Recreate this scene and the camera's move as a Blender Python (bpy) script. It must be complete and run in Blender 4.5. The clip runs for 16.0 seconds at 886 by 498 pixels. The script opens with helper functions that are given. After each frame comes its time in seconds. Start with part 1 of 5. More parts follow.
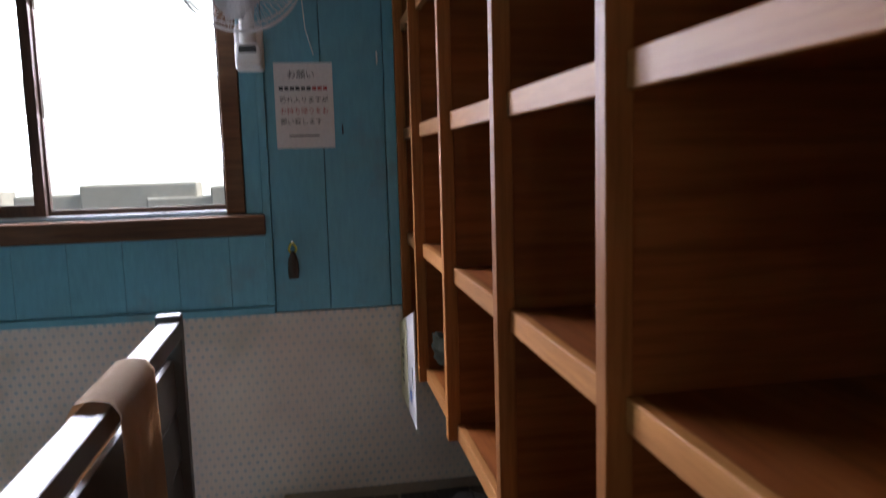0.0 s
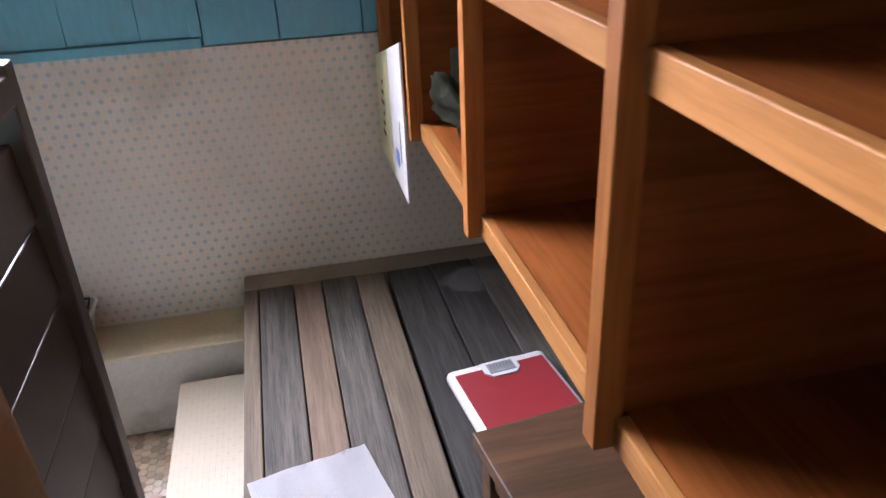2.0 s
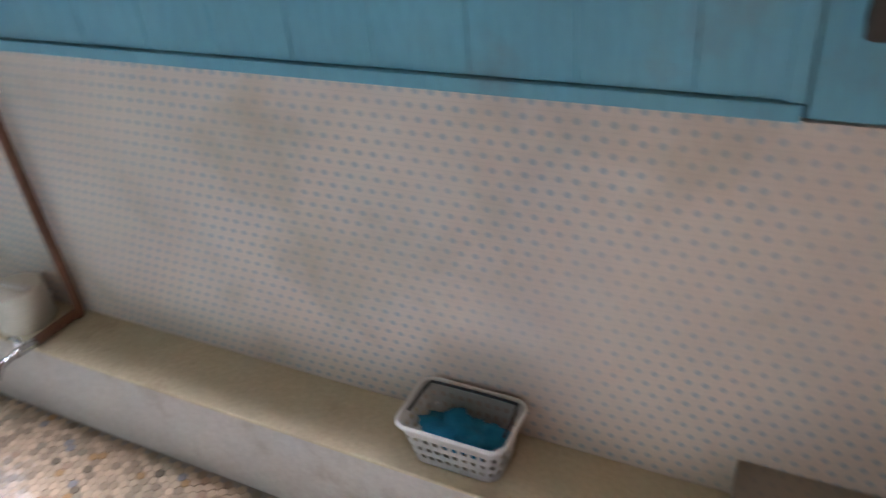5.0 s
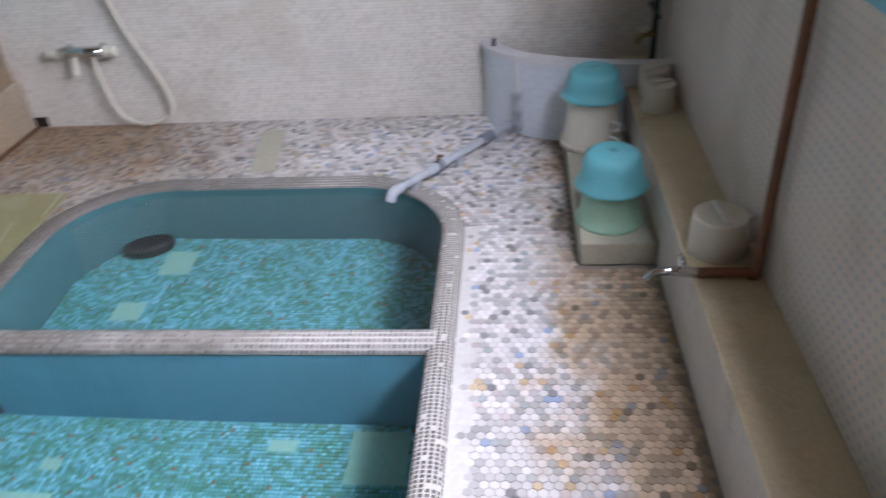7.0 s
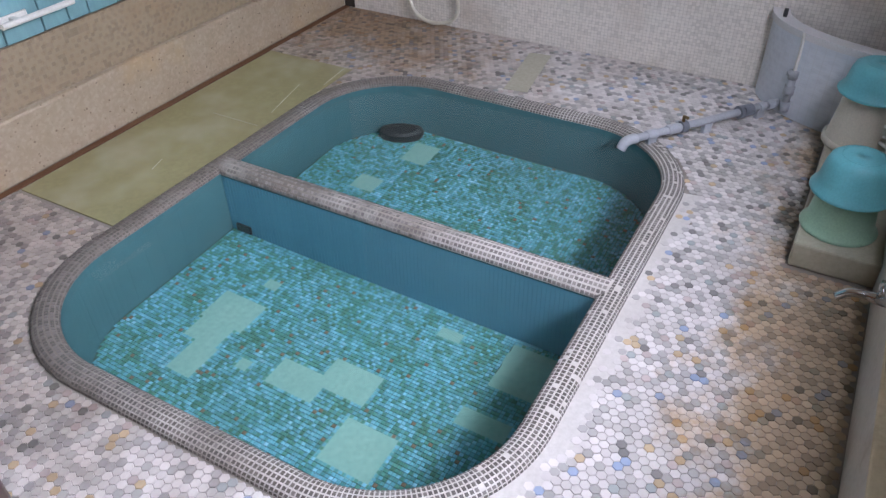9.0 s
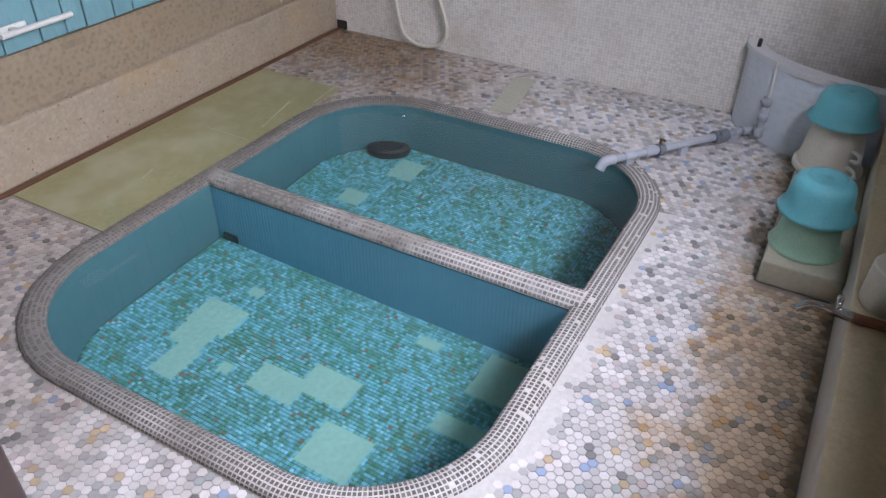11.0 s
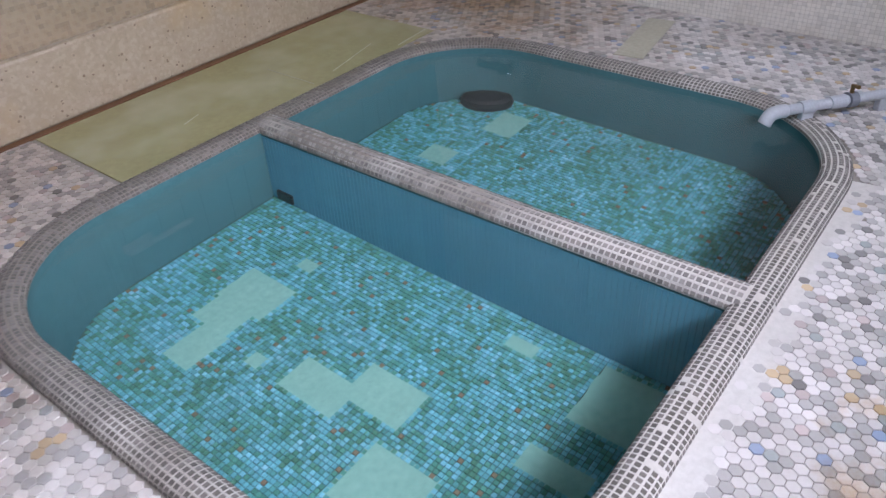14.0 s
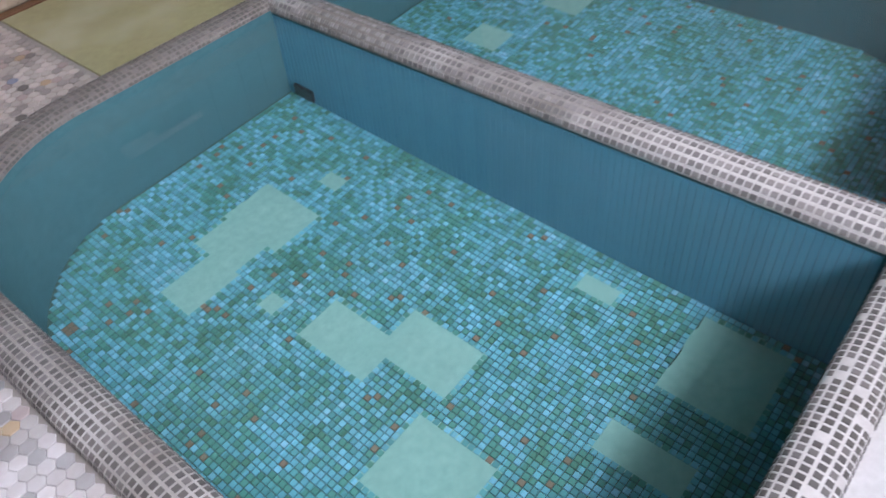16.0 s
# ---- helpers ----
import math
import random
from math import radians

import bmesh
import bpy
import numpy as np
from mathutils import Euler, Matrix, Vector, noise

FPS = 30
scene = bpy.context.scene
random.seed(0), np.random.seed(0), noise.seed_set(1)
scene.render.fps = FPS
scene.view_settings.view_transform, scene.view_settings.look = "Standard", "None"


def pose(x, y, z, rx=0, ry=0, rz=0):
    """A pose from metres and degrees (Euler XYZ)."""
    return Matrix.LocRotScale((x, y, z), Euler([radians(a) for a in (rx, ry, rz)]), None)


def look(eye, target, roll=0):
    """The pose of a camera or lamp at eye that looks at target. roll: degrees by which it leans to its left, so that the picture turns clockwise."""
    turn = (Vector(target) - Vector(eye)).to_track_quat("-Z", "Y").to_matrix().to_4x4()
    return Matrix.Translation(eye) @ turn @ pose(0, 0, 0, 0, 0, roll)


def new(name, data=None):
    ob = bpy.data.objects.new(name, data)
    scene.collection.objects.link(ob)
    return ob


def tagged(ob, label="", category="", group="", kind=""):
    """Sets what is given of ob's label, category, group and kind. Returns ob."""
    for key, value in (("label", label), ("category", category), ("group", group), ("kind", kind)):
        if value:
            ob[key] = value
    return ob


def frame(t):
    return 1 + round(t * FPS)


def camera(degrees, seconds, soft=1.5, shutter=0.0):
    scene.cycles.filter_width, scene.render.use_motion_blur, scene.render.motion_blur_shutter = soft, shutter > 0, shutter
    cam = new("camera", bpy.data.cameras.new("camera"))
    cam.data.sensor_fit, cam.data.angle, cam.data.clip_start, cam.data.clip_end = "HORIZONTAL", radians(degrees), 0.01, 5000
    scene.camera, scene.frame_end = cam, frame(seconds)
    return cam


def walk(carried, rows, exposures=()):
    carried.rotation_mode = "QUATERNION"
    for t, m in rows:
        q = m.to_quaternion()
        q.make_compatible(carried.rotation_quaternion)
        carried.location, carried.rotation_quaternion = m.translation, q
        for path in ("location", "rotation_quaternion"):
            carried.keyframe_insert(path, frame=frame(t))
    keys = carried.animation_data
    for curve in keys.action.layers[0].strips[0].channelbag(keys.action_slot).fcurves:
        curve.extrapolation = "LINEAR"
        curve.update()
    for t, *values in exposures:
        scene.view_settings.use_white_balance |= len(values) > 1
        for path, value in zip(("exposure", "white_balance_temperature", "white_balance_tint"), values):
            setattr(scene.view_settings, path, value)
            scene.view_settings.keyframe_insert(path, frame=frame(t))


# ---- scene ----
import itertools

cam = camera(61.0, 16.0, 1.3, 0.5)
EXPOSURES = [(0, -0.5), (0.5, 0.25), (1.0, 0.6), (1.5, 0.6), (2.5, 0.45), (3.7, 0.55), (5.8, 0.8), (6.0, 0.75), (6.5, 0.25), (7.0, -0.1), (8.0, -0.4), (10.3, -0.4), (16, -0.4)]
SKY_GLOW = 3.0
PATH = [
    (0, (0.115, -2.462, 1.676), (0.449, -0.502, 1.433), -1.6),
    (0.5, (0.103, -2.282, 1.631), (0.458, -0.367, 1.177), -2.6),
    (1, (0.096, -2.114, 1.603), (0.544, -0.272, 0.968), -3.0),
    (1.5, (0.139, -1.918, 1.573), (0.562, -0.129, 0.786), -3.5),
    (2, (0.14, -1.763, 1.553), (0.506, -0.032, 0.619), -2.5),
    (2.5, (0.092, -1.567, 1.544), (0.421, 0.123, 0.527), -2.0),
    (3, (0.081, -1.388, 1.538), (0.321, 0.294, 0.483), -3.6),
    (3.5, (0.107, -1.147, 1.546), (0.13, 0.541, 0.473), -5.5),
    (3.7, (0.09, -1.088, 1.567), (0.051, 0.586, 0.474), -6.4),
    (5.8, (-0.109, -0.51, 1.612), (-1.507, 0.411, 0.517), -2.1),
    (6, (-0.131, -0.455, 1.623), (-1.631, 0.242, 0.498), -1.8),
    (6.5, (-0.148, -0.347, 1.585), (-1.815, -0.228, 0.487), -4.2),
    (7, (-0.164, -0.303, 1.565), (-1.824, -0.488, 0.465), -4.2),
    (7.5, (-0.156, -0.194, 1.574), (-1.674, -0.819, 0.432), -4.3),
    (8, (-0.135, -0.142, 1.612), (-1.527, -0.898, 0.39), -3.2),
    (8.2, (-0.136, -0.138, 1.622), (-1.512, -0.904, 0.389), -2.8),
    (10.3, (0.015, -0.003, 1.651), (-1.388, -0.787, 0.461), 1.3),
    (10.5, (0.011, 0.0, 1.655), (-1.4, -0.788, 0.476), 1.2),
    (11, (-0.02, -0.011, 1.637), (-1.442, -0.799, 0.473), 0.7),
    (11.5, (-0.073, -0.036, 1.608), (-1.451, -0.91, 0.452), -1.1),
    (12, (-0.139, -0.069, 1.51), (-1.475, -1.006, 0.353), -2.6),
    (12.5, (-0.224, -0.153, 1.391), (-1.527, -1.084, 0.193), -2.0),
    (13, (-0.287, -0.211, 1.348), (-1.546, -1.129, 0.094), -2.1),
    (13.5, (-0.371, -0.243, 1.255), (-1.611, -1.17, -0.012), -2.4),
    (14, (-0.505, -0.247, 1.166), (-1.757, -1.275, -0.008), -3.0),
    (14.5, (-0.606, -0.291, 1.149), (-1.823, -1.343, -0.038), -4.0),
    (15, (-0.703, -0.423, 1.122), (-1.873, -1.418, -0.159), -4.8),
    (15.5, (-0.749, -0.512, 1.047), (-1.871, -1.444, -0.322), -4.5),
    (16, (-0.781, -0.545, 0.97), (-1.813, -1.52, -0.439), -5.4),
]
walk(cam, [(t, look(e, g, r)) for t, e, g, r in PATH], EXPOSURES)

# ---- plan, in metres ----
NORTH, SOUTH, WEST, EAST = 0.4, -2.875, -3.78, 0.95
BACK = -4.2
CEIL = 2.9
WALL_T = 0.12
LEDGE_Y, LEDGE_Z = 0.205, 0.285
BLUE_Z = 1.107
DECK_Z = 0.395
WIN = (-2.195, -0.2, 1.49, 2.76)      # x0, x1, z0, z1
TUB = (-3.112, -0.84, -2.293, -0.488)  # outer rim
RIM_W, TUB_R = 0.09, 0.505
TUB_FLOOR, WATER = -0.50, -0.012
DIV = (-2.035, -1.932)

# ---- world and light ----
world = bpy.data.worlds.new("sky")
scene.world = world
world.use_nodes = True
wn = world.node_tree
sky = wn.nodes.new("ShaderNodeTexSky")
sky.sky_type = "NISHITA"
sky.sun_disc = False
sky.sun_elevation, sky.sun_rotation = radians(49), radians(100)
wn.links.new(sky.outputs[0], wn.nodes["Background"].inputs[0])
wn.nodes["Background"].inputs[1].default_value = 0.12
sun_data = bpy.data.lights.new("sun", "SUN")
sun_data.energy, sun_data.angle, sun_data.color = 5.0, radians(12), (1.0, 0.96, 0.9)
sun = new("sun", sun_data)
sun.matrix_world = look((6, -1, 7), (0, 0, 0))
SKY_TONE = (0.95, 0.955, 1.16)
for nm, where, to, w, h, power, tone in (
        ("north_window_daylight", (-1.2, 0.63, 1.76), (-1.2, -0.37, 0.06), 1.95, 0.42, 44, SKY_TONE),
        ("north_window_daylight", (-1.2, 0.63, 2.14), (-1.2, -0.37, 0.34), 1.95, 0.42, 58, SKY_TONE),
        ("north_window_daylight", (-1.2, 0.63, 2.52), (-1.2, -0.37, 0.6), 1.95, 0.42, 72, SKY_TONE),
        ("entrance_daylight", (0.35, BACK - 0.1, 1.5), (0.25, 0.0, 1.2), 0.9, 1.9, 8, (1.0, 0.86, 0.68))):
    data = bpy.data.lights.new(nm, "AREA")
    data.shape, data.size, data.size_y = "RECTANGLE", w, h
    data.energy, data.color = power, tone
    new(nm, data).matrix_world = look(where, to)

# ---- materials ----
def nodes_of(name):
    m = bpy.data.materials.new(name)
    m.use_nodes = True
    t = m.node_tree
    return m, t, t.nodes["Principled BSDF"]


def node(t, kind, **inputs):
    n = t.nodes.new(kind)
    for k, v in inputs.items():
        n.inputs[k.replace("_", " ")].default_value = v
    return n


def noise_tex(t, scale, detail=4.0, rough=0.55, stretch=None):
    pos = t.nodes.new("ShaderNodeNewGeometry")
    out = pos.outputs["Position"]
    if stretch:
        mp = t.nodes.new("ShaderNodeMapping")
        mp.inputs["Scale"].default_value = stretch
        t.links.new(out, mp.inputs["Vector"])
        out = mp.outputs["Vector"]
    n = node(t, "ShaderNodeTexNoise", Scale=scale, Detail=detail, Roughness=rough)
    t.links.new(out, n.inputs["Vector"])
    return n.outputs["Fac"]


def math_node(t, op, a, b=0.5):
    n = t.nodes.new("ShaderNodeMath")
    n.operation = op
    for i, v in ((0, a), (1, b)):
        if isinstance(v, (int, float)):
            n.inputs[i].default_value = v
        else:
            t.links.new(v, n.inputs[i])
    return n.outputs[0]


def spread(t, fac, lo, hi):
    n = t.nodes.new("ShaderNodeMapRange")
    n.inputs["From Min"].default_value, n.inputs["From Max"].default_value = lo, hi
    t.links.new(fac, n.inputs["Value"])
    return n.outputs["Result"]


def mixed(t, fac, a, b, blend="MIX"):
    n = t.nodes.new("ShaderNodeMix")
    n.data_type, n.blend_type = "RGBA", blend
    if isinstance(fac, (int, float)):
        n.inputs[0].default_value = fac
    else:
        t.links.new(fac, n.inputs[0])
    for i, v in ((6, a), (7, b)):
        if isinstance(v, tuple):
            n.inputs[i].default_value = (*v, 1)
        else:
            t.links.new(v, n.inputs[i])
    return n.outputs[2]


def bumped(t, bsdf, height, strength=0.2, distance=0.002):
    b = t.nodes.new("ShaderNodeBump")
    b.inputs["Strength"].default_value, b.inputs["Distance"].default_value = strength, distance
    t.links.new(height, b.inputs["Height"])
    t.links.new(b.outputs[0], bsdf.inputs["Normal"])


def surface(name, col, col2=None, rough=0.5, scale=6.0, fine=80.0, bump=0.15, metal=0.0, stretch=None, spec=0.5, dirt=None, dirt_at=(0.55, 0.75), dirt_scale=2.5):
    """Two tones mixed by a broad noise, fine grain in tone, gloss and relief."""
    m, t, p = nodes_of(name)
    col2 = col2 or tuple(c * 0.8 for c in col)
    broad = noise_tex(t, scale, 5.0, 0.6, stretch)
    grain = noise_tex(t, fine, 3.0, 0.6, stretch)
    c = mixed(t, spread(t, broad, 0.3, 0.7), col, col2)
    c = mixed(t, spread(t, grain, 0.2, 0.9), c, tuple(v * 0.82 for v in col2))
    if dirt:
        c = mixed(t, spread(t, noise_tex(t, dirt_scale, 6.0, 0.65), *dirt_at), c, dirt)
    t.links.new(c, p.inputs["Base Color"])
    r = t.nodes.new("ShaderNodeMapRange")
    r.inputs["To Min"].default_value, r.inputs["To Max"].default_value = max(rough - 0.1, 0.03), min(rough + 0.12, 1)
    t.links.new(broad, r.inputs["Value"])
    t.links.new(r.outputs[0], p.inputs["Roughness"])
    p.inputs["Metallic"].default_value = metal
    p.inputs["Specular IOR Level"].default_value = spec
    if bump:
        bumped(t, p, grain, bump, 0.002)
    return m


def plain(name, col, rough=0.4, metal=0.0, **kw):
    return surface(name, col, tuple(c * 0.88 for c in col), rough, 9.0, 140.0, 0.06, metal, **kw)


def wood(name, col, dark, rough=0.45, along="Y", ring=26.0, bump=0.12):
    """Streaked grain along one axis, with per-board tone."""
    m, t, p = nodes_of(name)
    stretch = {"X": (0.06, 1, 1), "Y": (1, 0.06, 1), "Z": (1, 1, 0.06)}[along]
    streak = noise_tex(t, ring, 8.0, 0.68, stretch)
    broad = noise_tex(t, 5.0, 3.0, 0.5, {"X": (0.25, 1, 1), "Y": (1, 0.25, 1), "Z": (1, 1, 0.25)}[along])
    fine = noise_tex(t, 160.0, 2.0, 0.5, stretch)
    info = t.nodes.new("ShaderNodeObjectInfo")
    line = noise_tex(t, ring * 4.0, 4.0, 0.6, stretch)
    c = mixed(t, spread(t, streak, 0.36, 0.66), col, dark)
    c = mixed(t, math_node(t, "MULTIPLY", spread(t, line, 0.45, 0.7), 0.55), c, tuple(v * 0.75 for v in dark))
    c = mixed(t, math_node(t, "MULTIPLY", spread(t, broad, 0.5, 0.75), 0.6), c, tuple(v * 0.6 for v in dark))
    p.inputs["Specular IOR Level"].default_value = 0.18
    tone = t.nodes.new("ShaderNodeHueSaturation")
    t.links.new(c, tone.inputs["Color"])
    vr = t.nodes.new("ShaderNodeMapRange")
    vr.inputs["To Min"].default_value, vr.inputs["To Max"].default_value = 0.8, 1.2
    t.links.new(info.outputs["Random"], vr.inputs["Value"])
    t.links.new(vr.outputs[0], tone.inputs["Value"])
    t.links.new(tone.outputs[0], p.inputs["Base Color"])
    p.inputs["Roughness"].default_value = rough
    h = math_node(t, "ADD", streak, math_node(t, "MULTIPLY", fine, 0.5))
    bumped(t, p, h, bump, 0.003)
    return m


def pieces(name, palette, rough, joined, stain=None, stain_fac=None, bump=0.08, grime=0.35, grime_col=(0.2, 0.17, 0.13), spec=0.5, film=None, cluster=None, odd=None, tones=(0.86, 1.12)):
    """Tiles in several colours, one a piece. palette: (share, colour)."""
    m, t, p = nodes_of(name)
    p.inputs["Specular IOR Level"].default_value = spec
    if joined:
        rnd = t.nodes.new("ShaderNodeNewGeometry").outputs["Random Per Island"]
    else:
        rnd = t.nodes.new("ShaderNodeObjectInfo").outputs["Random"]
    ramp = t.nodes.new("ShaderNodeValToRGB")
    ramp.color_ramp.interpolation = "CONSTANT"
    at = 0.0
    els = ramp.color_ramp.elements
    for i, (share, col) in enumerate(palette):
        e = els[i] if i < 2 else els.new(min(at, 0.999))
        e.position = min(at, 0.999)
        e.color = (*col, 1)
        at += share
    pick = rnd
    if cluster:
        pitch, scale, share = cluster
        pos = t.nodes.new("ShaderNodeNewGeometry")
        snap = t.nodes.new("ShaderNodeVectorMath")
        snap.operation = "SNAP"
        snap.inputs[1].default_value = (pitch, pitch, 1.0)
        t.links.new(pos.outputs["Position"], snap.inputs[0])
        patchy = node(t, "ShaderNodeTexNoise", Scale=scale, Detail=3.0, Roughness=0.6)
        t.links.new(snap.outputs[0], patchy.inputs["Vector"])
        pick = math_node(t, "ADD", math_node(t, "MULTIPLY", rnd, 1.0 - share), math_node(t, "MULTIPLY", spread(t, patchy.outputs["Fac"], 0.3, 0.7), share))
    t.links.new(pick, ramp.inputs[0])
    tone = t.nodes.new("ShaderNodeHueSaturation")
    t.links.new(ramp.outputs[0], tone.inputs["Color"])
    vr = t.nodes.new("ShaderNodeMapRange")
    vr.inputs["To Min"].default_value, vr.inputs["To Max"].default_value = tones
    t.links.new(math_node(t, "FRACT", math_node(t, "MULTIPLY", rnd, 37.7)), vr.inputs["Value"])
    t.links.new(vr.outputs[0], tone.inputs["Value"])
    c = tone.outputs[0]
    if odd:
        c = mixed(t, math_node(t, "LESS_THAN", math_node(t, "FRACT", math_node(t, "MULTIPLY", rnd, 91.7)), odd[0]), c, odd[1])
    g = spread(t, noise_tex(t, 3.0, 6.0, 0.65), 0.45, 0.8)
    c = mixed(t, math_node(t, "MULTIPLY", g, grime), c, grime_col)
    # film: tint carrying the window light's falloff into the tile colour
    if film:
        c = mixed(t, falloff_grime(t), c, film, "MULTIPLY")
    if stain:
        c = mixed(t, stain_fac(t), c, stain, "MULTIPLY")
    t.links.new(c, p.inputs["Base Color"])
    fine = noise_tex(t, 45.0, 4.0, 0.6)
    r = t.nodes.new("ShaderNodeMapRange")
    r.inputs["To Min"].default_value, r.inputs["To Max"].default_value = rough - 0.08, rough + 0.2
    t.links.new(fine, r.inputs["Value"])
    t.links.new(r.outputs[0], p.inputs["Roughness"])
    bumped(t, p, fine, bump, 0.002)
    return m


def rust_stain(t):
    """Iron stain of the spring water: a ragged belt along the north ledge and in the south-west corner."""
    sep = t.nodes.new("ShaderNodeSeparateXYZ")
    pos = t.nodes.new("ShaderNodeNewGeometry")
    t.links.new(pos.outputs["Position"], sep.inputs[0])
    n = math_node(t, "MULTIPLY", math_node(t, "SUBTRACT", noise_tex(t, 5.5, 6.0, 0.68), 0.5), 3.4)
    a = math_node(t, "MULTIPLY", math_node(t, "ADD", sep.outputs[1], 0.24), 3.2)
    a = math_node(t, "ADD", a, n)
    far = math_node(t, "MULTIPLY", math_node(t, "ADD", sep.outputs[0], 3.1), -2.0)
    b = math_node(t, "ADD", math_node(t, "MINIMUM", far, math_node(t, "MULTIPLY", math_node(t, "ADD", sep.outputs[1], 1.75), -1.3)), n)
    f = math_node(t, "MAXIMUM", a, b)
    cl = t.nodes.new("ShaderNodeClamp")
    t.links.new(f, cl.inputs[0])
    cl.inputs["Max"].default_value = 0.7
    return cl.outputs[0]


def falloff_grime(t):
    """Ragged greying southward: the window light's falloff put into colour, plus rim grime."""
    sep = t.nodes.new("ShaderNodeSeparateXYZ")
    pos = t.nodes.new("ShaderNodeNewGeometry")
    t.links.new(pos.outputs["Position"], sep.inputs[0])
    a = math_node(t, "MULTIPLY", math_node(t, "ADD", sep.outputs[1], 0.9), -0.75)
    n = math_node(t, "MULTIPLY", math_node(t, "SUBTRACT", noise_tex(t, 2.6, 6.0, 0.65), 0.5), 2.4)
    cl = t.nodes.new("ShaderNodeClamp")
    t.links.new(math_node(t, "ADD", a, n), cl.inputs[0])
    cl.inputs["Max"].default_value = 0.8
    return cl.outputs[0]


def lattice(name, ground_col, dot_col, pitch, axes, rough, dot=0.3, dirt=None, grout=0.8, vary=0.0):
    """Small mosaic with every second piece coloured, on a wall. axes: which world axes span it."""
    m, t, p = nodes_of(name)
    pos = t.nodes.new("ShaderNodeNewGeometry")
    sep = t.nodes.new("ShaderNodeSeparateXYZ")
    t.links.new(pos.outputs["Position"], sep.inputs[0])
    u, v = (math_node(t, "DIVIDE", sep.outputs[a], pitch) for a in axes)
    v = math_node(t, "MULTIPLY", v, 1.12)
    row = math_node(t, "FLOOR", v)
    shift = math_node(t, "MULTIPLY", math_node(t, "MODULO", math_node(t, "ABSOLUTE", row), 2.0), 0.5)
    fu = math_node(t, "SUBTRACT", math_node(t, "FRACT", math_node(t, "ADD", u, shift)), 0.5)
    fv = math_node(t, "SUBTRACT", math_node(t, "FRACT", v), 0.5)
    d = math_node(t, "SQRT", math_node(t, "ADD", math_node(t, "MULTIPLY", fu, fu), math_node(t, "MULTIPLY", math_node(t, "MULTIPLY", fv, fv), 0.9)))
    mask = t.nodes.new("ShaderNodeMapRange")
    mask.inputs["From Min"].default_value, mask.inputs["From Max"].default_value = dot + 0.05, dot - 0.05
    t.links.new(d, mask.inputs["Value"])
    fade = spread(t, noise_tex(t, 1.7, 3.0), 0.3, 0.55)
    g = mixed(t, spread(t, noise_tex(t, 4.0, 5.0), 0.3, 0.75), ground_col, tuple(c * 0.85 for c in ground_col))
    c = mixed(t, math_node(t, "MULTIPLY", mask.outputs[0], math_node(t, "ADD", math_node(t, "MULTIPLY", fade, 0.5), 0.3)), g, dot_col)
    if dirt:
        c = mixed(t, spread(t, noise_tex(t, 2.0, 6.0, 0.65), 0.52, 0.8), c, dirt)
    p.inputs["Roughness"].default_value = rough
    f2 = math_node(t, "ABSOLUTE", math_node(t, "SUBTRACT", math_node(t, "FRACT", math_node(t, "MULTIPLY", u, 2.0)), 0.5))
    f3 = math_node(t, "ABSOLUTE", math_node(t, "SUBTRACT", math_node(t, "FRACT", math_node(t, "MULTIPLY", v, 2.0)), 0.5))
    joint = spread(t, math_node(t, "MAXIMUM", f2, f3), 0.5, 0.42)
    if vary:
        cell = t.nodes.new("ShaderNodeCombineXYZ")
        for i, q in enumerate((u, v)):
            t.links.new(math_node(t, "FLOOR", math_node(t, "MULTIPLY", q, 2.0)), cell.inputs[i])
        each = t.nodes.new("ShaderNodeTexWhiteNoise")
        t.links.new(cell.outputs[0], each.inputs["Vector"])
        c = mixed(t, math_node(t, "MULTIPLY", math_node(t, "POWER", each.outputs["Value"], 3.0), vary), c, tuple(q * 0.45 for q in ground_col))
    c = mixed(t, math_node(t, "MULTIPLY", math_node(t, "SUBTRACT", 1.0, joint), 1.0 - grout), c, (0.3, 0.25, 0.2))
    t.links.new(c, p.inputs["Base Color"])
    bumped(t, p, math_node(t, "ADD", joint, math_node(t, "MULTIPLY", noise_tex(t, 60.0), 0.5)), 0.25, 0.001)
    return m


def glassy(name, tint, ior, rough=0.0, ripple=None):
    m, t, p = nodes_of(name)
    p.inputs["Base Color"].default_value = (*tint, 1)
    p.inputs["Transmission Weight"].default_value = 1.0
    p.inputs["IOR"].default_value = ior
    p.inputs["Roughness"].default_value = rough
    if ripple:
        bumped(t, p, noise_tex(t, ripple[0], 2.0, 0.5), ripple[1], 0.01)
    return m


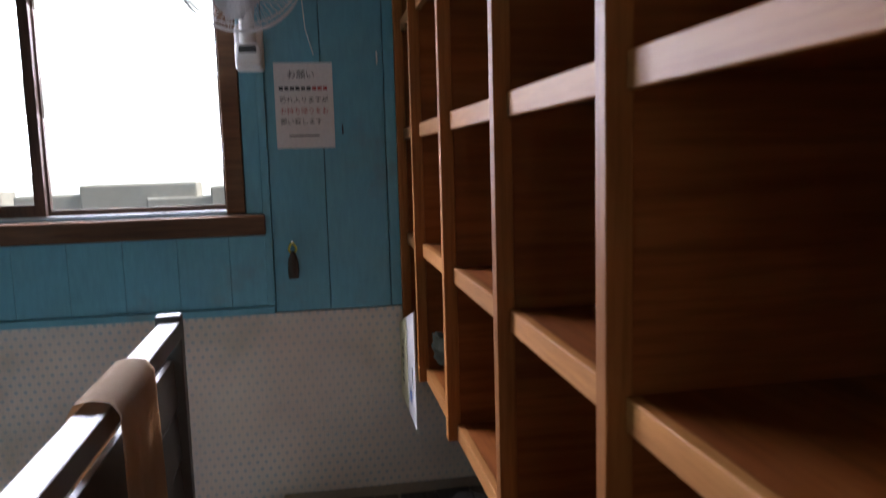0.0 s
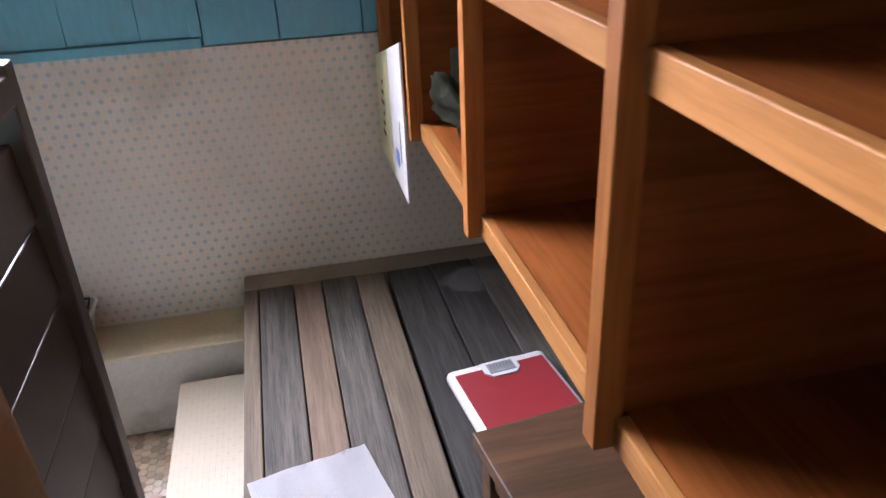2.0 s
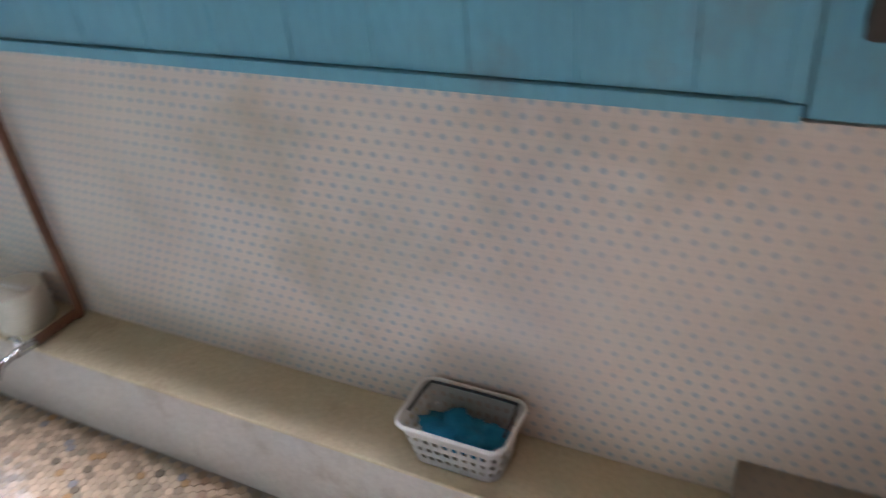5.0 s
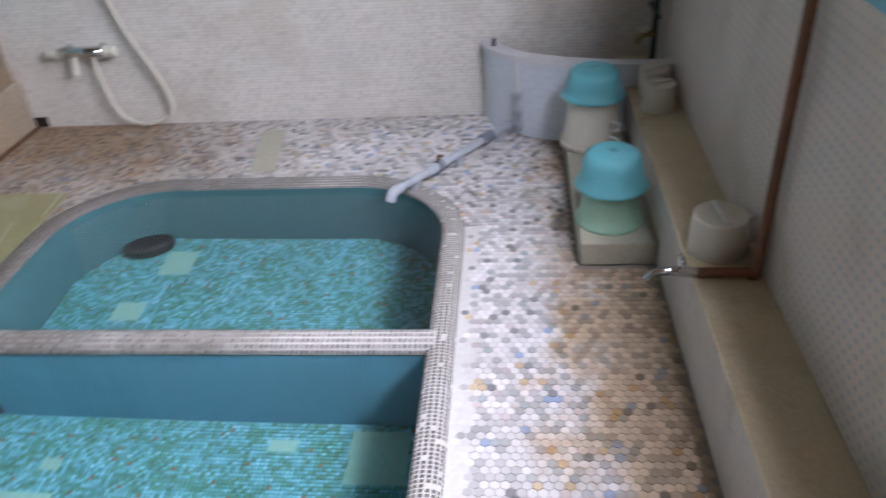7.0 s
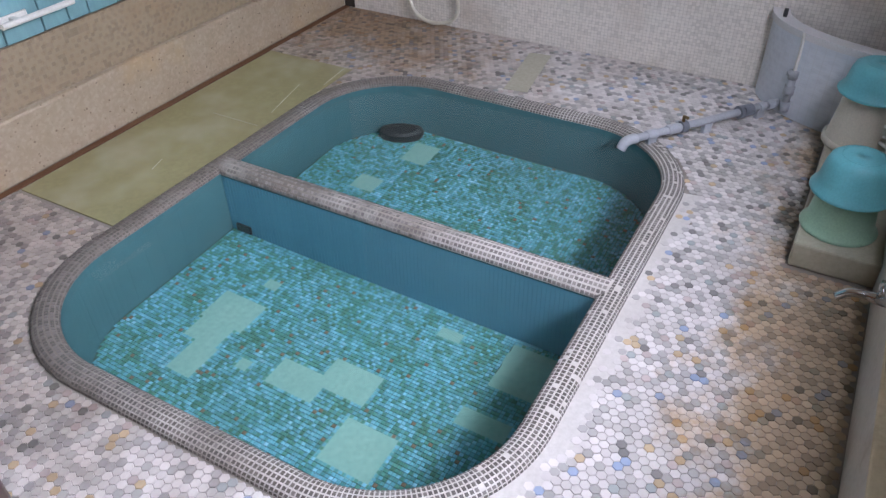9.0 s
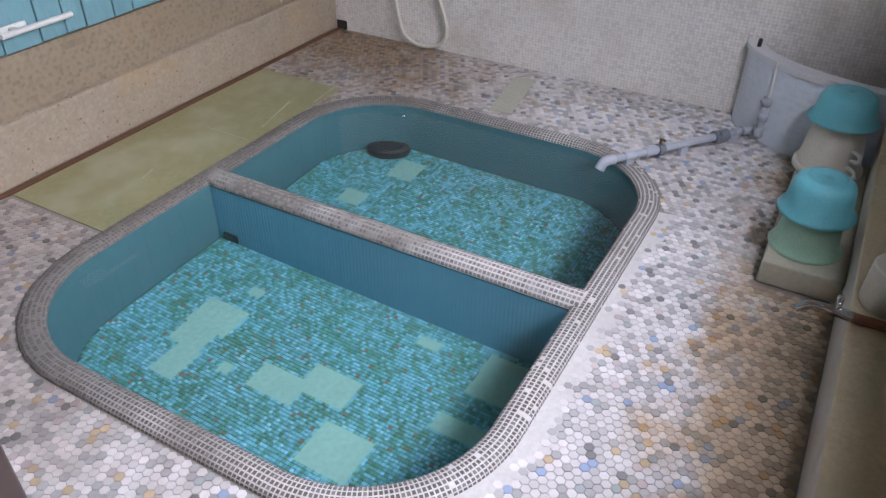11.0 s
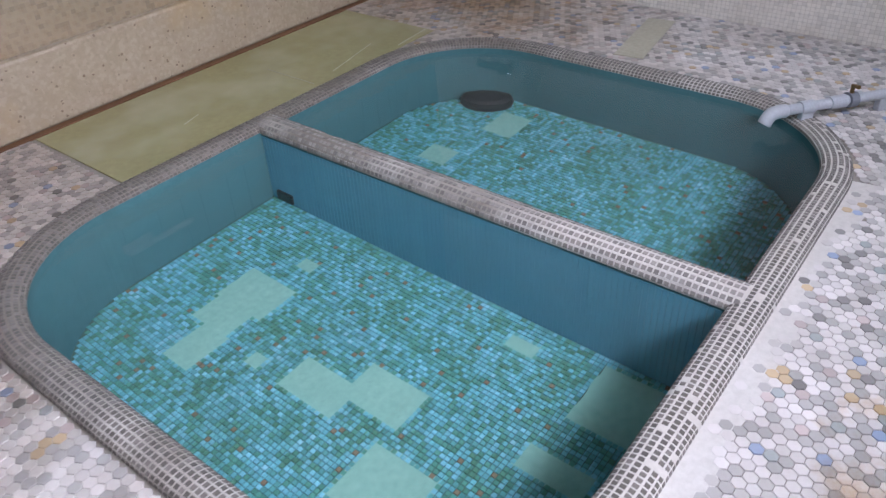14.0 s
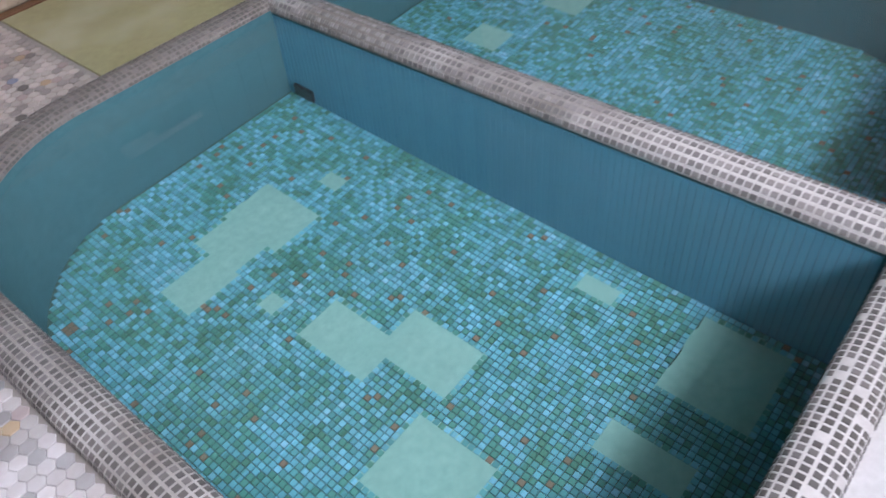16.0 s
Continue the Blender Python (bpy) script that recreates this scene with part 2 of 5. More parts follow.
def speckled(name, col, col2, speck, rough, size=55.0, share=0.3, dirt=None):
    m = surface(name, col, col2, rough, 7.0, 60.0, 0.25, dirt=dirt, dirt_at=(0.5, 0.75))
    t = m.node_tree
    p = t.nodes["Principled BSDF"]
    pos = t.nodes.new("ShaderNodeNewGeometry")
    vor = node(t, "ShaderNodeTexVoronoi", Scale=size)
    t.links.new(pos.outputs["Position"], vor.inputs["Vector"])
    sep = t.nodes.new("ShaderNodeSeparateColor")
    t.links.new(vor.outputs["Color"], sep.inputs[0])
    pick = math_node(t, "LESS_THAN", sep.outputs[0], share)
    near = math_node(t, "LESS_THAN", vor.outputs["Distance"], 0.42)
    old = p.inputs["Base Color"].links[0].from_socket
    c = mixed(t, math_node(t, "MULTIPLY", math_node(t, "MULTIPLY", pick, near), 0.75), old, speck)
    c = mixed(t, math_node(t, "MULTIPLY", math_node(t, "GREATER_THAN", sep.outputs[1], 0.7), 0.2), c, tuple(min(v * 1.25, 0.8) for v in col))
    c = mixed(t, math_node(t, "MULTIPLY", math_node(t, "GREATER_THAN", sep.outputs[2], 0.75), 0.16), c, tuple(v * 0.72 for v in col2))
    t.links.new(c, p.inputs["Base Color"])
    return m


M = {}
M["blue_paint"] = surface("blue_paint", (0.15, 0.4, 0.5), (0.125, 0.345, 0.445), 0.5, 3.0, 60.0, 0.12, stretch=(1, 1, 0.2), dirt=(0.16, 0.2, 0.2), dirt_at=(0.6, 0.95), dirt_scale=4.0)
M["south_blue"] = surface("south_blue", (0.19, 0.37, 0.39), (0.16, 0.32, 0.35), 0.5, 3.0, 60.0, 0.12, stretch=(1, 1, 0.2))
M["dark_gap"] = plain("dark_gap", (0.03, 0.03, 0.03), 0.9)
M["blue_gap"] = plain("blue_gap", (0.07, 0.15, 0.18), 0.9)
M["dot_tile"] = lattice("dot_tile", (0.66, 0.56, 0.48), (0.27, 0.36, 0.42), 0.032, (0, 2), 0.45, 0.22, dirt=(0.4, 0.33, 0.23))
M["west_tile"] = lattice("west_tile", (0.75, 0.71, 0.65), (0.63, 0.6, 0.56), 0.036, (1, 2), 0.35, 0.2, dirt=(0.56, 0.48, 0.4), grout=0.45, vary=0.35)
M["ledge_top"] = surface("ledge_top", (0.66, 0.57, 0.39), (0.56, 0.47, 0.31), 0.5, 7.0, 70.0, 0.3, dirt=(0.26, 0.17, 0.09))
M["ledge_face"] = surface("ledge_face", (0.6, 0.565, 0.52), (0.53, 0.49, 0.44), 0.55, 5.0, 60.0, 0.25, dirt=(0.26, 0.2, 0.13))
# wall foot's stains and the shelf's shade, both put into the colour
M["stain_shade_tile"] = lattice("stain_shade_tile", (0.3, 0.25, 0.19), (0.22, 0.2, 0.17), 0.032, (0, 1), 0.5, 0.2, dirt=(0.12, 0.09, 0.05))
M["terrazzo"] = speckled("terrazzo", (0.4, 0.335, 0.255), (0.34, 0.275, 0.195), (0.13, 0.08, 0.045), 0.5, 85.0, 0.045, (0.38, 0.28, 0.16))
M["brown_tile"] = lattice("brown_tile", (0.31, 0.245, 0.165), (0.26, 0.195, 0.12), 0.036, (0, 2), 0.5, 0.25, dirt=(0.3, 0.2, 0.11), grout=0.75, vary=0.5)
M["rust_joint"] = plain("rust_joint", (0.17, 0.08, 0.035), 0.8)
M["drain_dark"] = plain("drain_dark", (0.025, 0.018, 0.013), 0.8)
M["grout_floor"] = surface("grout_floor", (0.36, 0.33, 0.3), (0.27, 0.24, 0.21), 0.7, 4.0, 60.0, 0.2)
M["rim_grout"] = surface("rim_grout", (0.68, 0.66, 0.63), (0.58, 0.55, 0.51), 0.5, 5.0, 60.0, 0.2, dirt=(0.3, 0.27, 0.24), dirt_at=(0.55, 0.8), dirt_scale=1.6)
# grime on the south grout, laid with the same southward mask
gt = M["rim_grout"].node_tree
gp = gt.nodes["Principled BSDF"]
gt.links.new(mixed(gt, falloff_grime(gt), gp.inputs["Base Color"].links[0].from_socket, (0.2, 0.155, 0.12), "MULTIPLY"), gp.inputs["Base Color"])
M["rim_mortar"] = surface("rim_mortar", (0.7, 0.68, 0.66), (0.62, 0.6, 0.57), 0.5, 6.0, 60.0, 0.2)
M["tub_blue"] = surface("tub_blue", (0.088, 0.205, 0.22), (0.074, 0.174, 0.188), 0.6, 2.0, 40.0, 0.1, spec=0.03, dirt=(0.085, 0.165, 0.17), dirt_at=(0.5, 0.85), dirt_scale=3.5)
M["tub_grout"] = surface("tub_grout", (0.07, 0.15, 0.13), (0.055, 0.12, 0.1), 0.7, 5.0, 60.0, 0.1)
M["patch_green"] = surface("patch_green", (0.3, 0.53, 0.45), (0.255, 0.47, 0.4), 0.7, 6.0, 50.0, 0.1, spec=0.03)
M["olive_resin"] = surface("olive_resin", (0.35, 0.325, 0.165), (0.29, 0.265, 0.13), 0.38, 3.0, 40.0, 0.06, dirt=(0.42, 0.4, 0.28), dirt_at=(0.5, 0.8))
M["pale_cement"] = surface("pale_cement", (0.5, 0.48, 0.38), (0.44, 0.42, 0.32), 0.5, 8.0, 60.0, 0.12)
M["water"] = glassy("water", (0.9, 0.985, 0.985), 1.333)
M["water_moving"] = glassy("water_moving", (0.9, 0.985, 0.985), 1.333, 0.0, (7.0, 0.12))
M["glass"] = glassy("glass", (0.98, 0.99, 0.99), 1.45)
M["white_paint"] = surface("white_paint", (0.72, 0.7, 0.66), (0.66, 0.64, 0.6), 0.6, 2.0, 60.0, 0.1)
M["white_plastic"] = plain("white_plastic", (0.8, 0.78, 0.73), 0.35)
M["cream_plastic"] = plain("cream_plastic", (0.76, 0.71, 0.6), 0.35)
M["clear_plastic"] = plain("clear_plastic", (0.75, 0.75, 0.73), 0.3)
M["turquoise_plastic"] = plain("turquoise_plastic", (0.15, 0.5, 0.56), 0.45)
M["green_plastic"] = plain("green_plastic", (0.38, 0.62, 0.46), 0.4)
M["dark_plastic"] = plain("dark_plastic", (0.03, 0.033, 0.035), 0.4)
M["pvc"] = plain("pvc", (0.50, 0.53, 0.58), 0.35)
M["pvc_dark"] = plain("pvc_dark", (0.22, 0.24, 0.28), 0.4)
M["chrome"] = plain("chrome", (0.7, 0.7, 0.7), 0.14, 1.0)
M["brass"] = plain("brass", (0.35, 0.24, 0.12), 0.4, 1.0)
M["rust_pipe"] = surface("rust_pipe", (0.23, 0.09, 0.04), (0.14, 0.06, 0.03), 0.6, 20.0, 90.0, 0.3)
M["hose"] = plain("hose", (0.7, 0.66, 0.55), 0.35)
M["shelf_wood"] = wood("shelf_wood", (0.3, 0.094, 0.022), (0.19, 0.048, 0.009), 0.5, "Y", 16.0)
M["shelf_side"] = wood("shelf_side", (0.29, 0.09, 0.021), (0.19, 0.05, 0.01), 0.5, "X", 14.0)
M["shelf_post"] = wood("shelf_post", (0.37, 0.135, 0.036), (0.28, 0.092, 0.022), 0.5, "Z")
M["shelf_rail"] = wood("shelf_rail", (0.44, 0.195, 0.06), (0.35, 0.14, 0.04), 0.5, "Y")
# same wood as the boards, with the bays' shade put into its colour
M["shelf_back_shaded"] = wood("shelf_back_shaded", (0.17, 0.05, 0.012), (0.085, 0.022, 0.006), 0.5, "Y", 12.0)
M["grey_plank"] = wood("grey_plank", (0.115, 0.103, 0.088), (0.045, 0.041, 0.036), 0.6, "Y", 30.0, 0.6)
M["pink_plank"] = wood("pink_plank", (0.22, 0.155, 0.11), (0.15, 0.105, 0.075), 0.6, "Y", 34.0, 0.4)
M["black_plank"] = wood("black_plank", (0.07, 0.065, 0.058), (0.03, 0.028, 0.026), 0.6, "Y", 34.0, 0.5)
M["tan_plank"] = wood("tan_plank", (0.17, 0.13, 0.09), (0.1, 0.08, 0.06), 0.6, "Y", 34.0, 0.5)
M["partition_paint"] = surface("partition_paint", (0.06, 0.043, 0.039), (0.048, 0.034, 0.031), 0.36, 6.0, 90.0, 0.03, spec=0.9)
M["window_wood"] = wood("window_wood", (0.2, 0.1, 0.05), (0.11, 0.055, 0.03), 0.5, "X")
M["sash"] = wood("sash", (0.09, 0.05, 0.035), (0.055, 0.03, 0.02), 0.5, "Z")
M["alu"] = plain("alu", (0.55, 0.55, 0.55), 0.4, 0.8)
M["stool_wood"] = wood("stool_wood", (0.11, 0.055, 0.028), (0.045, 0.024, 0.015), 0.5, "X", 12.0)
M["scale_red"] = surface("scale_red", (0.3, 0.016, 0.022), (0.25, 0.014, 0.02), 0.55, 8.0, 300.0, 0.5)
M["scale_white"] = plain("scale_white", (0.75, 0.74, 0.75), 0.35)
M["towel_tan"] = surface("towel_tan", (0.62, 0.43, 0.27), (0.55, 0.37, 0.22), 0.9, 12.0, 400.0, 0.6)
M["towel_white"] = surface("towel_white", (0.74, 0.73, 0.75), (0.68, 0.67, 0.69), 0.9, 12.0, 400.0, 0.6)
M["cloth_blue"] = surface("cloth_blue", (0.012, 0.28, 0.46), (0.008, 0.18, 0.32), 0.9, 14.0, 300.0, 0.6)
M["bag_cloth"] = surface("bag_cloth", (0.03, 0.03, 0.018), (0.017, 0.018, 0.011), 0.9, 14.0, 300.0, 0.5, spec=0.1)
M["bag_black"] = surface("bag_black", (0.012, 0.012, 0.012), (0.008, 0.008, 0.008), 0.9, 14.0, 300.0, 0.4, spec=0.1)
M["paper"] = surface("paper", (0.74, 0.71, 0.7), (0.7, 0.67, 0.66), 0.7, 5.0, 90.0, 0.05)
M["paper_yellow"] = surface("paper_yellow", (0.72, 0.66, 0.4), (0.66, 0.59, 0.34), 0.5, 5.0, 90.0, 0.05)
M["ink"] = plain("ink", (0.04, 0.04, 0.05), 0.8)
M["ink_red"] = plain("ink_red", (0.45, 0.05, 0.05), 0.8)
M["ink_blue"] = plain("ink_blue", (0.12, 0.2, 0.5), 0.8)
M["brush_brown"] = plain("brush_brown", (0.06, 0.045, 0.035), 0.8)
M["yellow"] = plain("yellow", (0.6, 0.6, 0.08), 0.5)
M["garden"] = surface("garden", (0.3, 0.28, 0.22), (0.2, 0.19, 0.14), 0.9, 1.5, 20.0, 0.3)
M["old_wall"] = surface("old_wall", (0.78, 0.75, 0.68), (0.66, 0.62, 0.55), 0.8, 2.0, 20.0, 0.3)
M["step_tile"] = surface("step_tile", (0.55, 0.5, 0.4), (0.5, 0.43, 0.31), 0.4, 6.0, 60.0, 0.2)

M["tank_tile"] = lattice("tank_tile", (0.68, 0.72, 0.78), (0.6, 0.64, 0.7), 0.036, (0, 2), 0.35, 0.3, grout=0.88, vary=0.12)
M["step_mosaic"] = lattice("step_mosaic", (0.52, 0.45, 0.34), (0.45, 0.38, 0.28), 0.03, (0, 1), 0.4, 0.2, dirt=(0.42, 0.31, 0.18), grout=0.7)
# brown tone picked to cut the light bounced off the unseen ceiling
M["ceiling_unseen"] = wood("ceiling_unseen", (0.3, 0.22, 0.15), (0.2, 0.14, 0.09), 0.6, "Y")
M["lining"] = plain("lining", (0.09, 0.025, 0.02), 0.8)
M["dial_grey"] = plain("dial_grey", (0.3, 0.31, 0.33), 0.25)
M["film"] = plain("film", (0.7, 0.7, 0.7), 0.15)
M["film"].node_tree.nodes["Principled BSDF"].inputs["Alpha"].default_value = 0.1
M["fan_white"] = plain("fan_white", (0.7, 0.69, 0.67), 0.35)
M["fan_wire"] = plain("fan_wire", (0.62, 0.62, 0.62), 0.3)
M["fan_blade"] = plain("fan_blade", (0.5, 0.5, 0.5), 0.3)

HEX = [(0.5, (0.71, 0.68, 0.67)), (0.17, (0.58, 0.56, 0.545)), (0.2, (0.42, 0.41, 0.405)), (0.035, (0.22, 0.215, 0.21)), (0.018, (0.3, 0.38, 0.56)), (0.027, (0.56, 0.43, 0.27)), (0.03, (0.53, 0.45, 0.44)), (0.02, (0.38, 0.42, 0.43))]
RIMP = [(0.7, (0.105, 0.095, 0.088)), (0.3, (0.17, 0.155, 0.145))]
TUBP = [(0.2, (0.095, 0.25, 0.18)), (0.18, (0.1, 0.3, 0.24)), (0.14, (0.115, 0.35, 0.35)), (0.2, (0.15, 0.43, 0.51)), (0.16, (0.2, 0.5, 0.62)), (0.12, (0.27, 0.56, 0.68))]
CAPP = [(0.6, (0.3, 0.275, 0.26)), (0.4, (0.2, 0.185, 0.175))]
STRIPP = [(0.6, (0.13, 0.34, 0.44)), (0.4, (0.125, 0.33, 0.43))]
for key, args in {"hex": (HEX, 0.3), "rim": (RIMP, 0.28), "tubt": (TUBP, 0.35), "strip": (STRIPP, 0.25), "cap": (CAPP, 0.3)}.items():
    # the hex film darkens the south floor as the window light would fade
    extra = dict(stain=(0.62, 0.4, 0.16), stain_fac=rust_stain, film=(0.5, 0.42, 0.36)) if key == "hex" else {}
    if key == "tubt":
        extra = dict(cluster=(0.03, 9.0, 0.4), odd=(0.016, (0.24, 0.18, 0.13)))
    if key == "strip":
        extra = dict(tones=(0.985, 1.015))
    gr = {"hex": 0.4, "rim": 0.5, "tubt": 0.35, "strip": 0.15, "cap": 0.4}[key]
    gc = {"tubt": (0.1, 0.2, 0.13), "strip": (0.06, 0.15, 0.19)}.get(key, (0.2, 0.17, 0.13))
    gloss = 0.03 if key in ("tubt", "strip") else 0.5
    M[key + "_joined"] = pieces(key + "_joined", *args, True, grime=gr, grime_col=gc, spec=gloss, **extra)
    M[key + "_piece"] = pieces(key + "_piece", *args, False, grime=gr, grime_col=gc, spec=gloss, **extra)


# ---- mesh helpers ----
def mesh_of(bm, name):
    bmesh.ops.recalc_face_normals(bm, faces=bm.faces)
    me = bpy.data.meshes.new(name)
    bm.to_mesh(me)
    bm.free()
    return me


def part(name, bm, material, parent=None, label="", smooth=False, at=None):
    me = mesh_of(bm, name)
    me.materials.append(M[material])
    if smooth:
        for f in me.polygons:
            f.use_smooth = True
    ob = new(name, me)
    if at is not None:
        ob.matrix_basis = at
    ob.parent = parent
    return tagged(ob, label)


def thing(name, label, category, place=(0, 0, 0), rz=0.0, group="", kind=""):
    ob = new(name)
    ob.empty_display_size = 0.05
    ob.matrix_basis = pose(*place, 0, 0, rz)
    return tagged(ob, label, category, group, kind)


def box(x0, x1, y0, y1, z0, z1, bevel=0.0, bm=None, seg=2):
    bm = bm or bmesh.new()
    vs = [bm.verts.new((x, y, z)) for z in (z0, z1) for x, y in ((x0, y0), (x1, y0), (x1, y1), (x0, y1))]
    fs = [bm.faces.new([vs[i] for i in q]) for q in ((3, 2, 1, 0), (4, 5, 6, 7), (0, 1, 5, 4), (1, 2, 6, 5), (2, 3, 7, 6), (3, 0, 4, 7))]
    if bevel:
        es = {e for f in fs for e in f.edges}
        bmesh.ops.bevel(bm, geom=list(es), offset=bevel, segments=seg, affect="EDGES", profile=0.5)
    return bm


def lathe(profile, steps=40, bm=None, closed=False):
    """Turn (radius, height) points about z."""
    bm = bm or bmesh.new()
    rings = []
    for r, z in profile:
        rings.append([bm.verts.new((r * math.cos(a), r * math.sin(a), z)) for a in (2 * math.pi * i / steps for i in range(steps))])
    for a, b in zip(rings, rings[1:]):
        for i in range(steps):
            j = (i + 1) % steps
            bm.faces.new((a[i], a[j], b[j], b[i]))
    if closed:
        bm.faces.new(rings[0][::-1])
        bm.faces.new(rings[-1])
    return bm


def tube(points, radius, steps=10, bm=None, cap=True):
    """A round bar along points; radius a number or one a point."""
    bm = bm or bmesh.new()
    pts = [Vector(p) for p in points]
    rad = radius if isinstance(radius, (list, tuple)) else [radius] * len(pts)
    rings, side = [], None
    for i, p in enumerate(pts):
        d = (pts[min(i + 1, len(pts) - 1)] - pts[max(i - 1, 0)]).normalized()
        if side is None:
            side = d.orthogonal().normalized()
        side = (side - d * side.dot(d)).normalized()
        up = d.cross(side)
        rings.append([bm.verts.new(p + rad[i] * (math.cos(a) * side + math.sin(a) * up)) for a in (2 * math.pi * k / steps for k in range(steps))])
    for a, b in zip(rings, rings[1:]):
        for i in range(steps):
            j = (i + 1) % steps
            bm.faces.new((a[i], a[j], b[j], b[i]))
    if cap:
        bm.faces.new(rings[0][::-1])
        bm.faces.new(rings[-1])
    return bm


def curve_points(ctrl, n=12):
    """Catmull-Rom through the control points."""
    c = [Vector(p) for p in ctrl]
    c = [2 * c[0] - c[1]] + c + [2 * c[-1] - c[-2]]
    out = []
    for i in range(1, len(c) - 2):
        for k in range(n):
            u = k / n
            out.append(0.5 * (2 * c[i] + (c[i + 1] - c[i - 1]) * u + (2 * c[i - 1] - 5 * c[i] + 4 * c[i + 1] - c[i + 2]) * u * u + (3 * c[i] - c[i - 1] - 3 * c[i + 1] + c[i + 2]) * u ** 3))
    out.append(c[-2])
    return out


def rounded_rect(x0, x1, y0, y1, r, step):
    """Closed path, counter-clockwise, as (x, y, nx, ny, along) every step metres, with its outward normal."""
    segs = []
    cx = [(x1 - r, y0 + r, -90), (x1 - r, y1 - r, 0), (x0 + r, y1 - r, 90), (x0 + r, y0 + r, 180)]
    straight = [((x1, y0 + r), (x1, y1 - r)), ((x1 - r, y1), (x0 + r, y1)), ((x0, y1 - r), (x0, y0 + r)), ((x0 + r, y0), (x1 - r, y0))]
    for (px, py, a0), (s, e) in zip(cx, straight):
        segs.append(("arc", r * math.pi / 2, px, py, a0))
        segs.append(("line", math.dist(s, e), s, e, a0 + 90))
    total = sum(s[1] for s in segs)
    n = round(total / step)
    out = []
    for i in range(n):
        d = total * i / n
        left = d
        for s in segs:
            if left <= s[1]:
                break
            left -= s[1]
        if s[0] == "arc":
            a = radians(s[4]) + left / r
            out.append((s[2] + r * math.cos(a), s[3] + r * math.sin(a), math.cos(a), math.sin(a), d))
        else:
            u = left / s[1]
            a = radians(s[4])
            out.append((s[2][0] + (s[3][0] - s[2][0]) * u, s[2][1] + (s[3][1] - s[2][1]) * u, math.cos(a), math.sin(a), d))
    return out


def inside_rr(x, y, box4, r):
    """Signed distance to a rounded rectangle, negative inside."""
    x0, x1, y0, y1 = box4
    qx = abs(x - (x0 + x1) / 2) - (x1 - x0) / 2 + r
    qy = abs(y - (y0 + y1) / 2) - (y1 - y0) / 2 + r
    return math.hypot(max(qx, 0), max(qy, 0)) + min(max(qx, qy), 0) - r


def tile_template(w, l, h, chamfer=0.0012):
    """A tile without its hidden underside."""
    a, b, c = w / 2, l / 2, chamfer
    v = [(-a, -b, 0), (a, -b, 0), (a, b, 0), (-a, b, 0), (-a, -b, h - c), (a, -b, h - c), (a, b, h - c), (-a, b, h - c), (-a + c, -b + c, h), (a - c, -b + c, h), (a - c, b - c, h), (-a + c, b - c, h)]
    f = [(8, 9, 10, 11)]
    for k in (0, 4):
        f += [(k + i, k + (i + 1) % 4, k + 4 + (i + 1) % 4, k + 4 + i) for i in range(4)]
    return v, f


def hex_template(r, h, chamfer=0.0015):
    ang = [i * math.pi / 3 for i in range(6)]
    v = [(r * math.cos(a), r * math.sin(a), 0) for a in ang] + [(r * math.cos(a), r * math.sin(a), h - chamfer) for a in ang] + [((r - chamfer) * math.cos(a), (r - chamfer) * math.sin(a), h) for a in ang]
    f = [tuple(range(12, 18))]
    for k in (0, 6):
        f += [(k + i, k + (i + 1) % 6, k + 6 + (i + 1) % 6, k + 6 + i) for i in range(6)]
    return v, f


def lay(name, template, mats, key, parent, chosen, rest_name, label):
    """Pieces at the poses in mats: the chosen ones as objects that share a mesh, the others joined."""
    v, f = template
    me = bpy.data.meshes.new(name)
    me.from_pydata(v, [], f)
    me.materials.append(M[key + "_piece"])
    va = np.array(v)
    verts, faces, count = [], [], 0
    fa = f
    for m in mats:
        if count < 300 and chosen(m.translation):
            ob = new(name, me)
            ob.matrix_basis = m
            ob.parent = parent
            count += 1
            continue
        base = len(verts) * len(v)
        a = np.array(m)
        verts.append(va @ a[:3, :3].T + a[:3, 3])
        faces.extend(tuple(base + i for i in q) for q in fa)
    if verts:
        me2 = bpy.data.meshes.new(rest_name)
        me2.from_pydata(np.concatenate(verts), [], faces)
        me2.materials.append(M[key + "_joined"])
        ob = new(rest_name, me2)
        ob.parent = parent
        tagged(ob, label, kind="stuff")


def oriented(o, xa, ya, za):
    m = Matrix.Identity(4)
    for i, a in enumerate((xa, ya, za)):
        m[0][i], m[1][i], m[2][i] = a
    m[0][3], m[1][3], m[2][3] = o
    return m


def structure(name, bm, material, label, category):
    return tagged(part(name, bm, material), label, category, kind="structure")


